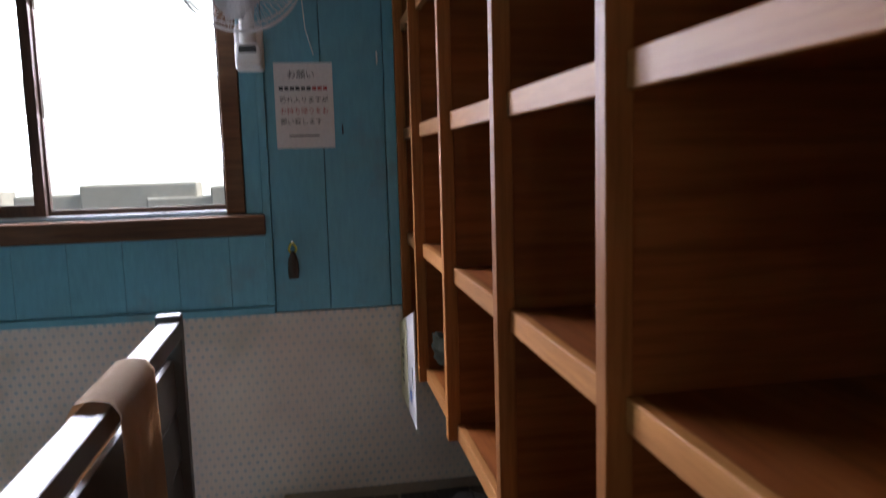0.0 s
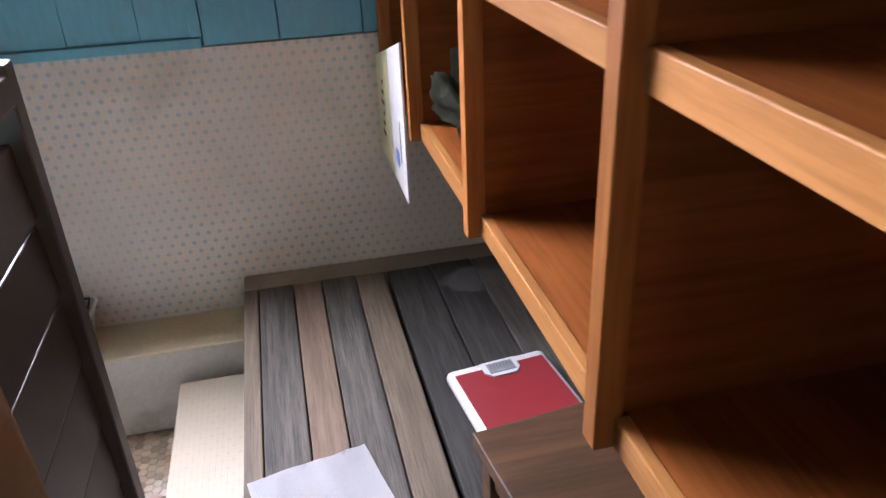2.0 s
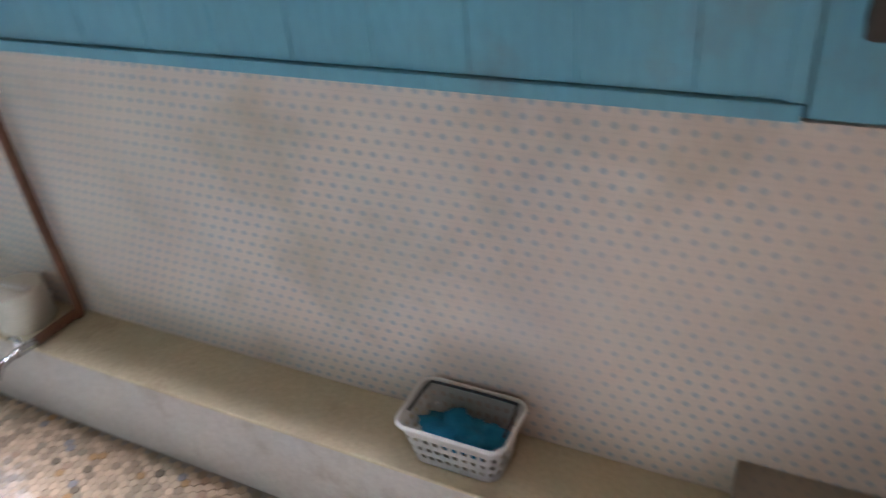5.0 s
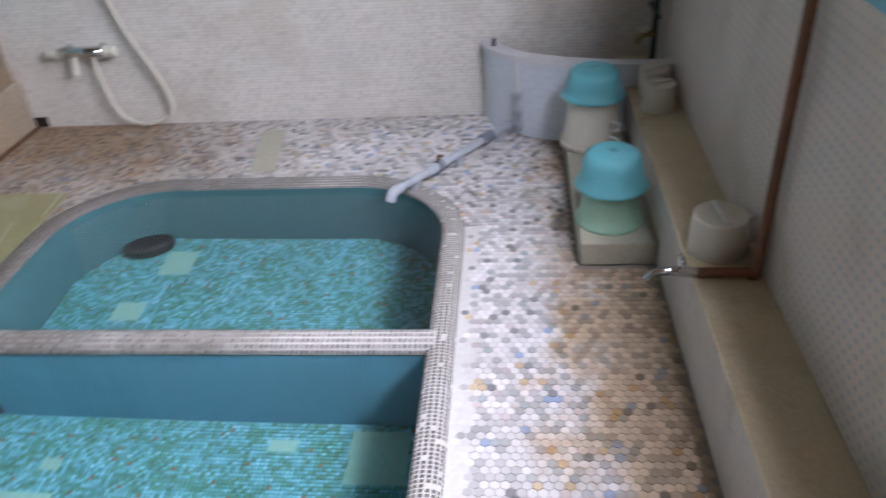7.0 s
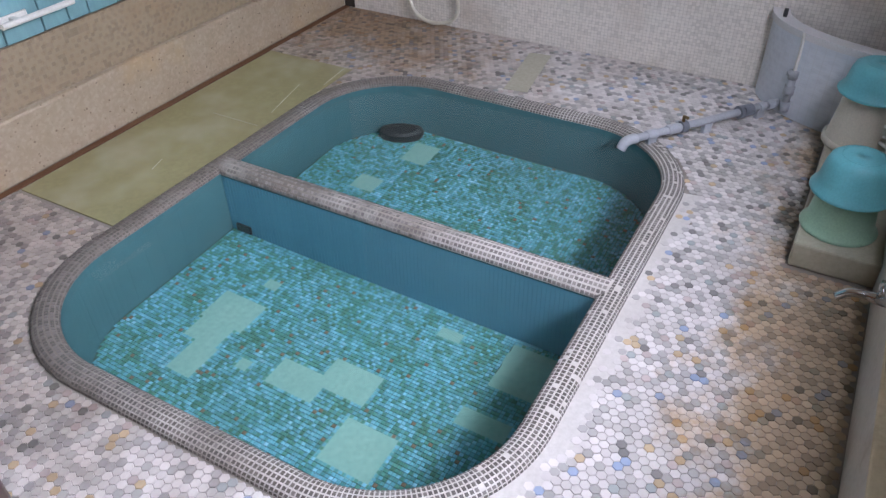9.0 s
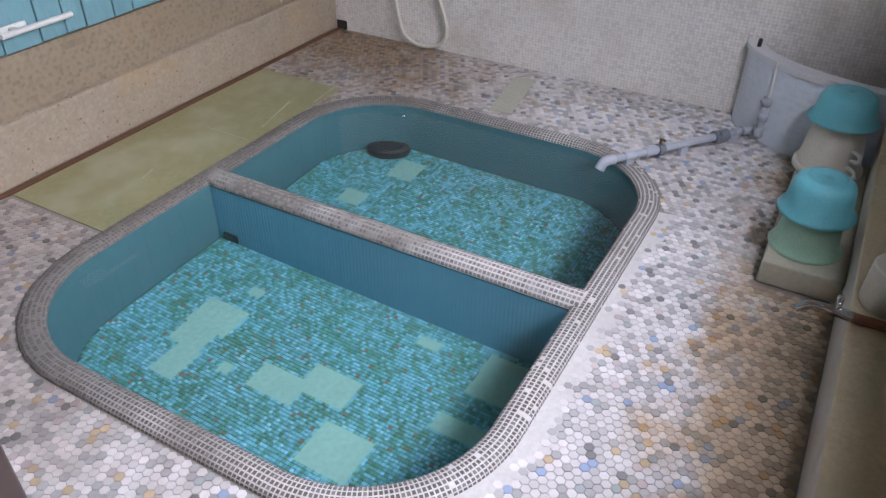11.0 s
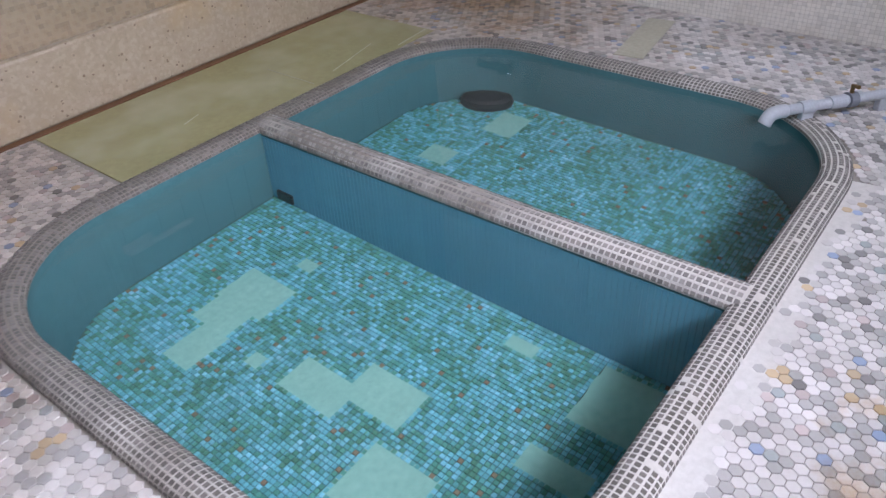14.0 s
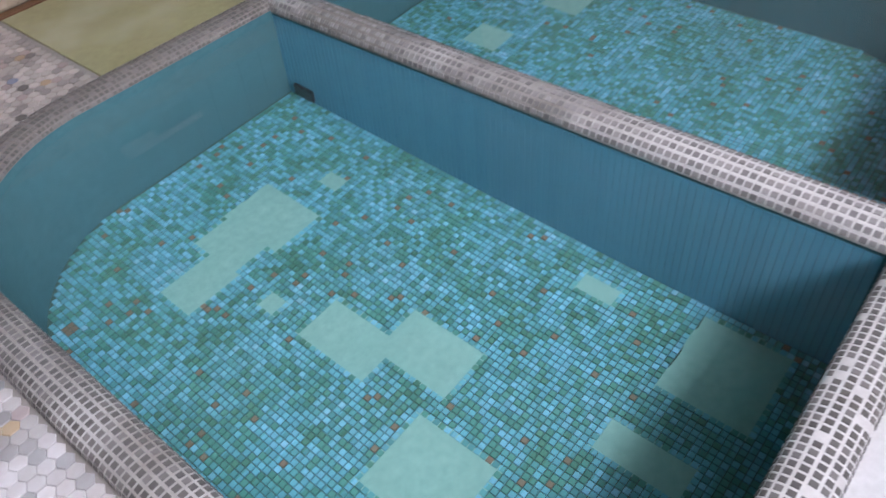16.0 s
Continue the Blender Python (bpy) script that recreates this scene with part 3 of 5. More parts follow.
# ---- structure: floor, walls, ceiling ----
def floor_with_hole():
    bm = bmesh.new()
    x0, x1, y0, y1 = TUB[0] + 0.03, TUB[1] - 0.03, TUB[2] + 0.03, TUB[3] - 0.03
    r = TUB_R - 0.03
    z = -0.003
    for a, b, c, d in ((WEST, EAST, BACK, y0), (WEST, EAST, y1, NORTH), (WEST, x0, y0, y1), (x1, EAST, y0, y1)):
        bm.faces.new([bm.verts.new(p) for p in ((a, c, z), (b, c, z), (b, d, z), (a, d, z))])
    for cx, cy, ox, oy, a0 in ((x1, y0, x1 - r, y0 + r, -90), (x1, y1, x1 - r, y1 - r, 0), (x0, y1, x0 + r, y1 - r, 90), (x0, y0, x0 + r, y0 + r, 180)):
        arc = [bm.verts.new((ox + r * math.cos(radians(a0 + 7.5 * i)), oy + r * math.sin(radians(a0 + 7.5 * i)), z)) for i in range(13)]
        c = bm.verts.new((cx, cy, z))
        for p, q in zip(arc, arc[1:]):
            bm.faces.new((c, q, p))
    return bm


floor = structure("floor", floor_with_hole(), "grout_floor", "bathroom floor of small pale hexagonal mosaic tiles", "floor")
# unseen, added to close the rooms against the sun
structure("ceiling", box(WEST - 0.12, EAST + 0.12, BACK - 0.12, NORTH + WALL_T, CEIL, CEIL + 0.1), "ceiling_unseen", "plain unseen ceiling added over both rooms", "ceiling")


def wall_north():
    return box(WEST - 0.12, EAST + 0.12, NORTH, NORTH + WALL_T, -0.6, BLUE_Z)


wall_n = structure("wall_north", wall_north(), "dot_tile", "lower wall of beige mosaic tiles with blue dots", "wall")
WY = NORTH + 0.015
bm = bmesh.new()
for args in ((WEST - 0.12, EAST + 0.12, BLUE_Z, WIN[2]), (WEST - 0.12, WIN[0], WIN[2], WIN[3]), (WIN[1], EAST + 0.12, WIN[2], WIN[3]), (WEST - 0.12, EAST + 0.12, WIN[3], CEIL)):
    box(args[0], args[1], WY, NORTH + WALL_T, args[2], args[3], bm=bm)
wall_up = structure("wall_north_upper", bm, "blue_gap", "upper wall clad in blue painted wooden boards", "wall")


def board_run(xs, z0, z1, thick=0.014, parent=wall_up, gap=0.0015):
    for a, b in zip(xs, xs[1:]):
        part("plank", box(a + gap, b - gap, WY - thick, WY, z0, z1, 0.002, seg=1), "blue_paint", parent)


board_run([-0.042, 0.163, 0.395, 0.62, 0.85, EAST], BLUE_Z + 0.004, CEIL - 0.003)
board_run([-2.28, -2.08, -1.89, -1.7, -1.52, -1.33, -1.14, -0.95, -0.765, -0.575, -0.385, -0.2, -0.044], BLUE_Z + 0.03, WIN[2] - 0.085, gap=0.0003)
board_run([WEST, -3.6, -3.42, -3.24, -3.05, -2.86, -2.67, -2.48, -2.282], BLUE_Z + 0.03, CEIL - 0.003)
board_run([-2.28, -2.1, -1.7, -1.3, -0.9, -0.5, -0.135], WIN[3] + 0.06, CEIL - 0.003)
board_run([-0.132, -0.044], WIN[2] - 0.004, CEIL - 0.003)
part("baseboard", box(WEST, -0.046, WY - 0.024, WY, BLUE_Z, BLUE_Z + 0.028, 0.003), "blue_paint", wall_up, "blue painted moulding along the tiles")
part("batten", box(-0.072, -0.042, WY - 0.022, WY - 0.0145, BLUE_Z + 0.03, 2.2, 0.002, seg=1), "blue_paint", wall_up, "blue painted cover strip")

bm = box(WEST - 0.12, WEST, BACK, NORTH + WALL_T, -0.6, CEIL)
structure("wall_west", bm, "west_tile", "end wall of small pale mosaic tiles", "wall")
structure("wall_south_curb", box(WEST, -0.3, SOUTH - 0.2, SOUTH, 0, 0.265, 0.012), "terrazzo", "speckled pale stone curb along the wall foot", "wall")
structure("wall_south_band", box(WEST, -0.3, SOUTH - 0.2, SOUTH - 0.035, 0.265, 0.505), "brown_tile", "brownish stained mosaic band above the curb", "wall")
sw = structure("wall_south", box(WEST, -0.3, SOUTH - 0.22, SOUTH - 0.055, 0.505, CEIL), "blue_gap", "wall clad in turquoise painted boards", "wall")
x, widths = WEST, itertools.cycle((0.17, 0.105, 0.15, 0.1, 0.12))
while x < -0.32:
    w = min(next(widths), -0.302 - x)
    low = 0.507 + random.uniform(0, 0.006)
    part("plank", box(x + 0.003, x + w - 0.003, SOUTH - 0.055, SOUTH - 0.04, low, CEIL - 0.003, 0.003, seg=1), "south_blue", sw)
    x += w
# out of view, added to keep outdoor light out
structure("wall_inner", box(-0.3, -0.18, BACK, SOUTH + 0.1, 0, CEIL), "white_paint", "plain white wall, unseen, added to close the room's end", "wall")
structure("wall_east", box(EAST, EAST + 0.12, BACK, NORTH, -0.1, CEIL), "white_paint", "plain white wall behind the shelves", "wall")
# unseen end wall, added to close the room around the entrance opening
bm = bmesh.new()
for x0, x1, z0, z1 in ((-0.18, -0.12, -0.1, CEIL), (0.82, EAST, -0.1, CEIL), (-0.12, 0.82, 2.5, CEIL), (-0.12, 0.82, -0.1, 0.5)):
    box(x0, x1, BACK - 0.12, BACK, z0, z1, bm=bm)
structure("wall_back", bm, "white_paint", "plain white wall, unseen, added to close the entrance end", "wall")
structure("rust_gutter", box(WEST, -0.3, SOUTH, SOUTH + 0.034, -0.002, 0.003), "rust_joint", "rust-brown joint where floor meets curb", "joint")

# ledge along the north wall
led = structure("ledge", box(WEST, -0.052, LEDGE_Y, NORTH, 0, LEDGE_Z - 0.012), "ledge_face", "low tiled ledge with a yellowed top", "ledge")
part("ledge_top", box(WEST, -0.052, LEDGE_Y - 0.003, NORTH, LEDGE_Z - 0.012, LEDGE_Z, 0.004), "ledge_top", led, "yellowed tile top")
structure("block", box(-3.33, -2.405, -0.065, LEDGE_Y, 0, 0.095, 0.008), "pale_cement", "low pale stone block on the floor by the ledge", "block")

# window
win = thing("window_1", "wooden sliding window with dark brown sashes", "window", (0, 0, 0), kind="structure")
a, b, c, d = WIN
for nm, args in (("jamb", (b, b + 0.066, NORTH - 0.004, NORTH + WALL_T, c, d)), ("jamb", (a - 0.06, a, NORTH - 0.004, NORTH + WALL_T, c, d)), ("lintel", (a - 0.06, b + 0.066, NORTH - 0.004, NORTH + WALL_T, d, d + 0.06))):
    part(nm, box(*args, 0.004), "window_wood", win)
part("window_sill", box(a - 0.08, -0.064, NORTH - 0.035, NORTH + WALL_T + 0.03, c - 0.082, c - 0.006, 0.006), "window_wood", win, "bleached brown wooden sill")
part("track", box(a, b, NORTH + 0.03, NORTH + 0.11, c - 0.006, c + 0.012, 0.003), "alu", win, "metal track")
SW = (b - a) / 3
for i in range(1, 4):
    x0, x1 = a + (i - 1) * SW, a + i * SW
    yy = NORTH + (0.045 if i in (0, 2) else 0.08)
    x0, x1 = x0 + 0.005, x1 + 0.035 if i < 3 else x1 + 0.015
    fr = bmesh.new()
    if i == 3:
        x1 -= 0.0155
    s = 0.036
    low = 0.045 if i != 3 else 0.02
    box(x0, x0 + s, yy - 0.014, yy + 0.014, c + 0.012, d, bm=fr)
    box(x1 - (s if i != 3 else 0.012), x1, yy - 0.014, yy + 0.014, c + 0.012, d, bm=fr)
    box(x0 + s, x1 - 0.012, yy - 0.013, yy + 0.013, c + 0.012, c + 0.012 + low, bm=fr)
    box(x0 + s, x1 - 0.012, yy - 0.013, yy + 0.013, d - 0.04, d, bm=fr)
    sash = part("sash", fr, "sash", win)
    g = part("pane", box(x0 + s - 0.004, x1 - 0.012, yy - 0.002, yy + 0.002, c + low, d - 0.036), "glass", sash)
    g.visible_shadow = False

# outside
structure("ground", box(-60, 60, NORTH + WALL_T + 0.02, 90, -0.5, -0.3), "garden", "bare pale garden ground outside", "ground")
ow = tagged(part("garden_wall", box(-9, 6, 6.0, 6.25, -0.3, 1.32, 0.03), "old_wall"), "old weathered garden wall outside", "garden wall")
for i in range(7):
    k = -4.6 + 0.62 * i
    tagged(part("plank_pile", box(k, k + 1.1, 5.55 - 0.05 * i, 5.95 - 0.05 * i, -0.3, 1.36 + 0.09 * math.sin(i * 2.1) + 0.015 * i, 0.02), "old_wall"), "weathered grey boards stacked outdoors", "boards", "boards outside")
back_m, bt, bp = nodes_of("sky_glow")
em = bt.nodes.new("ShaderNodeEmission")
em.inputs[0].default_value, em.inputs[1].default_value = (0.95, 0.98, 1.0, 1), SKY_GLOW
bt.links.new(em.outputs[0], bt.nodes["Material Output"].inputs[0])
M["sky_glow"] = back_m
bm = bmesh.new()
bm.faces.new([bm.verts.new(p) for p in ((-30, 22, -0.3), (30, 22, -0.3), (30, 22, 26), (-30, 22, 26))])
structure("backdrop", bm, "sky_glow", "white overcast sky beyond the garden", "sky")

# ---- the sunken bath ----
bath = thing("bath_tub", "sunken double bath of blue tiles filled with clear water", "bath", ((TUB[0] + TUB[1]) / 2, (TUB[2] + TUB[3]) / 2, 0))
BO = bath.matrix_basis.inverted()


def in_bath(name, bm, material, label="", smooth=False):
    bm.transform(BO)
    return part(name, bm, material, bath, label, smooth)


PATHP = rounded_rect(*TUB, TUB_R, 0.015)
RH = 0.024


def rim_at(p, u):
    """Place and normal on the rounded rim; u from 0 outside to 1 inside."""
    x, y, nx, ny, _ = p
    an = math.pi * u
    d = RIM_W / 2 * (1 - math.cos(an))
    z = RH * math.sin(an) ** 0.9
    return Vector((x - nx * d, y - ny * d, z))


bm = bmesh.new()
rows = []
for p in PATHP[::2]:
    ring = [rim_at(p, k / 12) for k in range(13)]
    ring = [ring[0] + Vector((0, 0, -0.04))] + ring + [ring[-1] + Vector((p[2] * 0.006, p[3] * 0.006, -0.03))]
    rows.append([bm.verts.new(v) for v in ring])
for a1, b1 in zip(rows, rows[1:] + rows[:1]):
    for i in range(len(a1) - 1):
        bm.faces.new((a1[i], b1[i], b1[i + 1], a1[i + 1]))
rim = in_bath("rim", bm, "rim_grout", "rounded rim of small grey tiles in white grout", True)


def ring_wall(off, z0, z1):
    bm = bmesh.new()
    lo, hi = [], []
    for p in PATHP[::2]:
        q = (p[0] - p[2] * off, p[1] - p[3] * off)
        lo.append(bm.verts.new((*q, z0)))
        hi.append(bm.verts.new((*q, z1)))
    for i in range(len(lo)):
        j = (i + 1) % len(lo)
        bm.faces.new((lo[i], hi[i], hi[j], lo[j]))
    return bm


bm = ring_wall(RIM_W, TUB_FLOOR - 0.02, 0.0)
o = ring_wall(RIM_W - 0.06, TUB_FLOOR - 0.08, -0.02)
in_bath("wall", bm, "tub_blue", "smooth blue tub wall")
in_bath("outer_shell", o, "grout_floor")
bm = bmesh.new()
bm.faces.new([bm.verts.new((p[0] - p[2] * (RIM_W - 0.004), p[1] - p[3] * (RIM_W - 0.004), TUB_FLOOR - 0.003)) for p in PATHP[::3]])
tub_floor = in_bath("tub_floor", bm, "tub_grout", "bath floor of teal and green mosaic tiles")
YS, YN = TUB[2] + RIM_W, TUB[3] - RIM_W
bm = box(DIV[0] + 0.004, DIV[1] - 0.004, YS - 0.01, YN + 0.01, TUB_FLOOR - 0.02, 0.0)
divider = in_bath("divider", bm, "tub_blue", "blue tiled wall between the two basins")
bm = bmesh.new()
rows = []
DW = DIV[1] - DIV[0]
for yy in (YS - 0.03, YN + 0.03):
    rows.append([bm.verts.new((DIV[0] + DW / 2 * (1 - math.cos(math.pi * k / 12)), yy, -0.004 + 0.038 * math.sin(math.pi * k / 12) ** 0.8)) for k in range(13)])
for i in range(12):
    bm.faces.new((rows[0][i], rows[1][i], rows[1][i + 1], rows[0][i + 1]))
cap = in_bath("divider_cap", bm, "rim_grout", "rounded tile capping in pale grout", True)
for nm, x0, x1, mt in (("water", DIV[1] - 0.004, 0, "water"), ("water", -9, DIV[0] + 0.004, "water_moving")):
    pts = [(p[0] - p[2] * (RIM_W - 0.004), p[1] - p[3] * (RIM_W - 0.004)) for p in PATHP]
    pts = [q for q in pts if x0 < q[0] < x1] if x1 == 0 else [q for q in pts if q[0] < x1]
    k = max(range(len(pts)), key=lambda i: math.dist(pts[i], pts[i - 1]))
    pts = pts[k:] + pts[:k]
    bm = bmesh.new()
    f = bm.faces.new([bm.verts.new((*q, WATER)) for q in pts])
    f.normal_update()
    if f.normal.z < 0:
        f.normal_flip()
    me = bpy.data.meshes.new(nm)
    bm.to_mesh(me)
    bm.free()
    me.materials.append(M[mt])
    w = tagged(new(nm, me), "still clear water filling the bath" if x1 == 0 else "clear water gently rippled by the inlet pipe", "water", kind="structure")
    w.visible_shadow = False


# cement patches on the bath floors: x0, x1, y0, y1
def nearer(x, y):
    return -0.78 + (x + 0.78) * 0.98, -0.545 + (y + 0.545) * 0.98


PATCHES = [(-1.635, -1.475, -1.98, -1.78), (-1.375, -1.225, -1.91, -1.80), (-1.482, -1.368, -1.975, -1.81), (-1.475, -1.345, -1.56, -1.355), (-1.56, -1.42, -1.392, -1.185), (-1.367, -1.17, -1.21, -1.0),
           (-1.78, -1.73, -1.88, -1.82), (-1.885, -1.835, -1.13, -1.03), (-1.935, -1.71, -0.846, -0.65), (-1.59, -1.515, -0.885, -0.70), (-1.39, -1.343, -1.70, -1.64), (-2.955, -2.79, -1.885, -1.745), (-2.59, -2.47, -1.965, -1.85)]
PATCHES = [(*nearer(p[0], p[2]), *nearer(p[1], p[3])) for p in PATCHES]
PATCHES = [(p[0], p[2], p[1], p[3]) for p in PATCHES]
for x0, x1, y0, y1 in PATCHES:
    x0, x1, y0, y1 = x0 - 0.006, x1 + 0.006, y0 - 0.006, y1 + 0.006
    bm = bmesh.new()
    n = 10
    ring = []
    for (xa, ya), (xb, yb) in (((x0, y0), (x1, y0)), ((x1, y0), (x1, y1)), ((x1, y1), (x0, y1)), ((x0, y1), (x0, y0))):
        for i in range(n):
            u = i / n
            j = 0.004
            ring.append((xa + (xb - xa) * u + random.uniform(-j, j), ya + (yb - ya) * u + random.uniform(-j, j)))
    lo = [bm.verts.new((*q, TUB_FLOOR - 0.003)) for q in ring]
    hi = [bm.verts.new((*q, TUB_FLOOR - 0.0004 + 0.0003 * random.random())) for q in ring]
    bm.faces.new(hi)
    for i in range(len(ring)):
        j = (i + 1) % len(ring)
        bm.faces.new((lo[i], lo[j], hi[j], hi[i]))
    in_bath("patch", bm, "patch_green", "pale green cement repair")

# drains
# solid block for the outlet hole, coloured dark for the shade within
bm = box(DIV[1], DIV[1] + 0.012, -2.165, -2.085, TUB_FLOOR + 0.02, TUB_FLOOR + 0.085, 0.006)
in_bath("drain_opening", bm, "dark_plastic", "dark square block in place of the outlet hole")
bm = lathe([(0.001, 0.0), (0.10, 0.0), (0.105, 0.03), (0.098, 0.062), (0.07, 0.075), (0.001, 0.078)], 32)
bm.transform(pose(-2.93, -1.955, TUB_FLOOR + 0.002, 0, 0, 25) @ Matrix.Diagonal((0.75, 1.1, 1, 1)))
in_bath("drain_cover", bm, "dark_plastic", "dark oval drain cover")

# ---- fixtures of the bathroom ----
# corner tank
tank = thing("corner_tank", "quarter-round grey tiled tank with a white rim", "tank", (WEST, NORTH, 0))


def tank_ring(rx, ry, z0, z1, rx2, ry2):
    bm = bmesh.new()
    out = []
    for (a1, b1), z in (((rx, ry), z0), ((rx, ry), z1), ((rx2, ry2), z1), ((rx2, ry2), z0)):
        out.append([bm.verts.new((a1 * math.cos(t), -b1 * math.sin(t), z)) for t in (math.pi / 2 * i / 24 for i in range(25))])
    for p, q in zip(out, out[1:]):
        for i in range(24):
            bm.faces.new((p[i], q[i], q[i + 1], p[i + 1]))
    return bm


part("body", tank_ring(0.42, 0.835, 0, 0.362, 0.37, 0.78), "tank_tile", tank, smooth=False)
part("rim", tank_ring(0.428, 0.845, 0.362, 0.392, 0.362, 0.772), "scale_white", tank, "white painted rim")
bm = bmesh.new()
bm.faces.new([bm.verts.new((0, 0, 0.2))] + [bm.verts.new((0.366 * math.cos(t), -0.776 * math.sin(t), 0.3)) for t in (math.pi / 2 * i / 24 for i in range(25))])
part("cover", bm, "dark_gap", tank, "dark inside of the tank")
DX, DY = 0.262, -0.672
part("drip_stain", tube(curve_points([(DX - 0.004, DY - 0.002, 0.39), (DX - 0.012, DY + 0.0, 0.34), (DX - 0.012, DY + 0.002, 0.28), (DX - 0.006, DY, 0.2)], 6), 0.008, 8), "white_plastic", tank, "white lime drip below the rim", True)
riser = part("riser_pipe", tube([(DX, DY, 0.03), (DX, DY, 0.215)], 0.017, 16), "pvc", tank, "grey plastic riser pipe", True)
for z0, z1, rr in ((0.03, 0.075, 0.022), (0.11, 0.15, 0.0235), (0.185, 0.22, 0.022)):
    part("collar", tube([(DX, DY, z0), (DX, DY, z1)], rr, 16), "pvc", riser, smooth=True)
part("clamp", box(DX - 0.09, DX - 0.02, DY - 0.03, DY - 0.012, 0.185, 0.2, 0.003), "pvc", riser)
part("clip", box(0.1, 0.118, -0.79, -0.772, 0.392, 0.43, 0.004), "dark_plastic", tank, "small dark clip on the rim")

# inlet pipe over the floor
pipe = thing("inlet_pipe", "grey plastic water pipe lying on small stands", "pipe", (-3.2, -0.54, 0))
O = Matrix.Translation((3.2, 0.54, 0))


def local(bm, m=O):
    bm.transform(m)
    return bm


P0, P1 = Vector((-3.535, -0.3046, 0.052)), Vector((-2.90, -0.765, 0.062))
dr = (P1 - P0).normalized()
part("pipe_run", local(tube([P0, P1], 0.017, 16)), "pvc", pipe, smooth=True)
part("spout", local(tube(curve_points([P1, P1 + dr * 0.03, P1 + dr * 0.055 + Vector((0, 0, -0.008)), P1 + dr * 0.07 + Vector((0, 0, -0.035))], 6), 0.022, 16)), "pvc", pipe, smooth=True)
for s, ln, rr, mt in ((0.03, 0.035, 0.022, "pvc"), (0.085, 0.03, 0.022, "pvc"), (0.155, 0.05, 0.027, "pvc_dark"), (0.21, 0.02, 0.029, "pvc_dark"), (0.52, 0.03, 0.026, "pvc_dark"), (0.56, 0.06, 0.022, "pvc"), (0.68, 0.05, 0.022, "pvc")):
    part("coupling", local(tube([P0 + dr * s, P0 + dr * (s + ln)], rr, 16)), mt, pipe)
for s in (0.1, 0.4, 0.7):
    q = P0 + dr * s
    bm = box(-0.022, 0.022, -0.012, 0.012, 0, 0.045, 0.004)
    bm.transform(Matrix.Translation((q.x, q.y, 0)) @ Matrix.Rotation(math.atan2(dr.y, dr.x), 4, "Z"))
    part("stand", local(bm), "pvc", pipe)
q = P0 + dr * 0.54
part("valve_handle", local(tube([q + Vector((0, 0, 0.02)), q + Vector((0, 0, 0.05)), q + Vector((0.02, 0.02, 0.055))], 0.007)), "brass", pipe)


# bowls, pail, ladles
def basin(name, x, y, z, mt, label, r=0.128, h=0.115):
    th = thing(name, label, "basin", (x, y, z), random.uniform(0, 90), "washing bowls")
    prof = [(r + 0.002, 0.0), (r + 0.004, 0.004), (r * 0.99, 0.012), (r * 0.89, 0.028), (r * 0.86, h * 0.4), (r * 0.81, h * 0.7), (r * 0.75, h * 0.88), (r * 0.64, h * 0.965), (r * 0.5, h), (r * 0.25, h * 1.005), (0.001, h * 1.006)]
    inner = [(r * 0.05, h - 0.006), (r * 0.6, h - 0.01), (r * 0.78, h * 0.66), (r * 0.86, 0.028), (r - 0.003, 0.006), (r + 0.002, 0.0)]
    part("bowl", lathe(prof + inner, 48), mt, th, smooth=True)
    part("base_ring", lathe([(r * 0.52, h - 0.004), (r * 0.51, h + 0.0015), (r * 0.48, h + 0.0015), (r * 0.47, h - 0.001)], 48), mt, th, smooth=True)
    return th


basin("wash_basin", -2.575, 0.05, 0.096, "green_plastic", "pale green plastic bowl upside down on the block", 0.122, 0.145)
basin("wash_basin", -2.57, 0.05, 0.244, "turquoise_plastic", "turquoise plastic bowl upside down on another bowl", 0.127, 0.132)
pail = thing("pail", "cream plastic pail upside down on the block", "pail", (-3.22, 0.045, 0.096))
part("body", lathe([(0.126, 0), (0.13, 0.006), (0.124, 0.02), (0.1, 0.21), (0.096, 0.22), (0.001, 0.22)], 48), "cream_plastic", pail, smooth=True)
part("lip", lathe([(0.13, 0.0), (0.136, 0.002), (0.136, 0.024), (0.125, 0.026)], 48), "cream_plastic", pail, smooth=True)
for zz in (0.05, 0.12):
    part("lug", tube(curve_points([(0.1, 0.07, zz + 0.02), (0.125, 0.1, zz + 0.015), (0.135, 0.1, zz - 0.005), (0.115, 0.075, zz - 0.015)], 5), 0.008, 8), "white_plastic", pail, "white hooked lug", True)
basin("wash_basin", -3.22, 0.045, 0.3175, "turquoise_plastic", "turquoise plastic bowl upside down on a pail", 0.133, 0.12)


def ladle(x, y, z, rz, k=1.0, group="white ladles"):
    th = thing("ladle_cup", "white plastic hand cup with a loop handle", "cup", (x, y, z), rz, group)
    part("cup", lathe([(0.066, 0), (0.068, 0.004), (0.0645, 0.1), (0.064, 0.108), (0.0625, 0.1105), (0.06, 0.112), (0.055, 0.1122), (0.001, 0.1122)], 40), "cream_plastic", th, smooth=True)
    part("handle", tube(curve_points([(0.063, 0, 0.095), (0.1, 0, 0.098), (0.115, 0, 0.065), (0.1, 0, 0.03), (0.064, 0, 0.03)], 6), 0.007), "white_plastic", th, smooth=True)
    part("grip", box(-0.008, 0.008, -0.055, 0.055, 0.112, 0.121, 0.003), "white_plastic", th)
    for piece in th.children:
        piece.data.transform(Matrix.Diagonal((k, k, (1 + k) / 2, 1)))
    return th


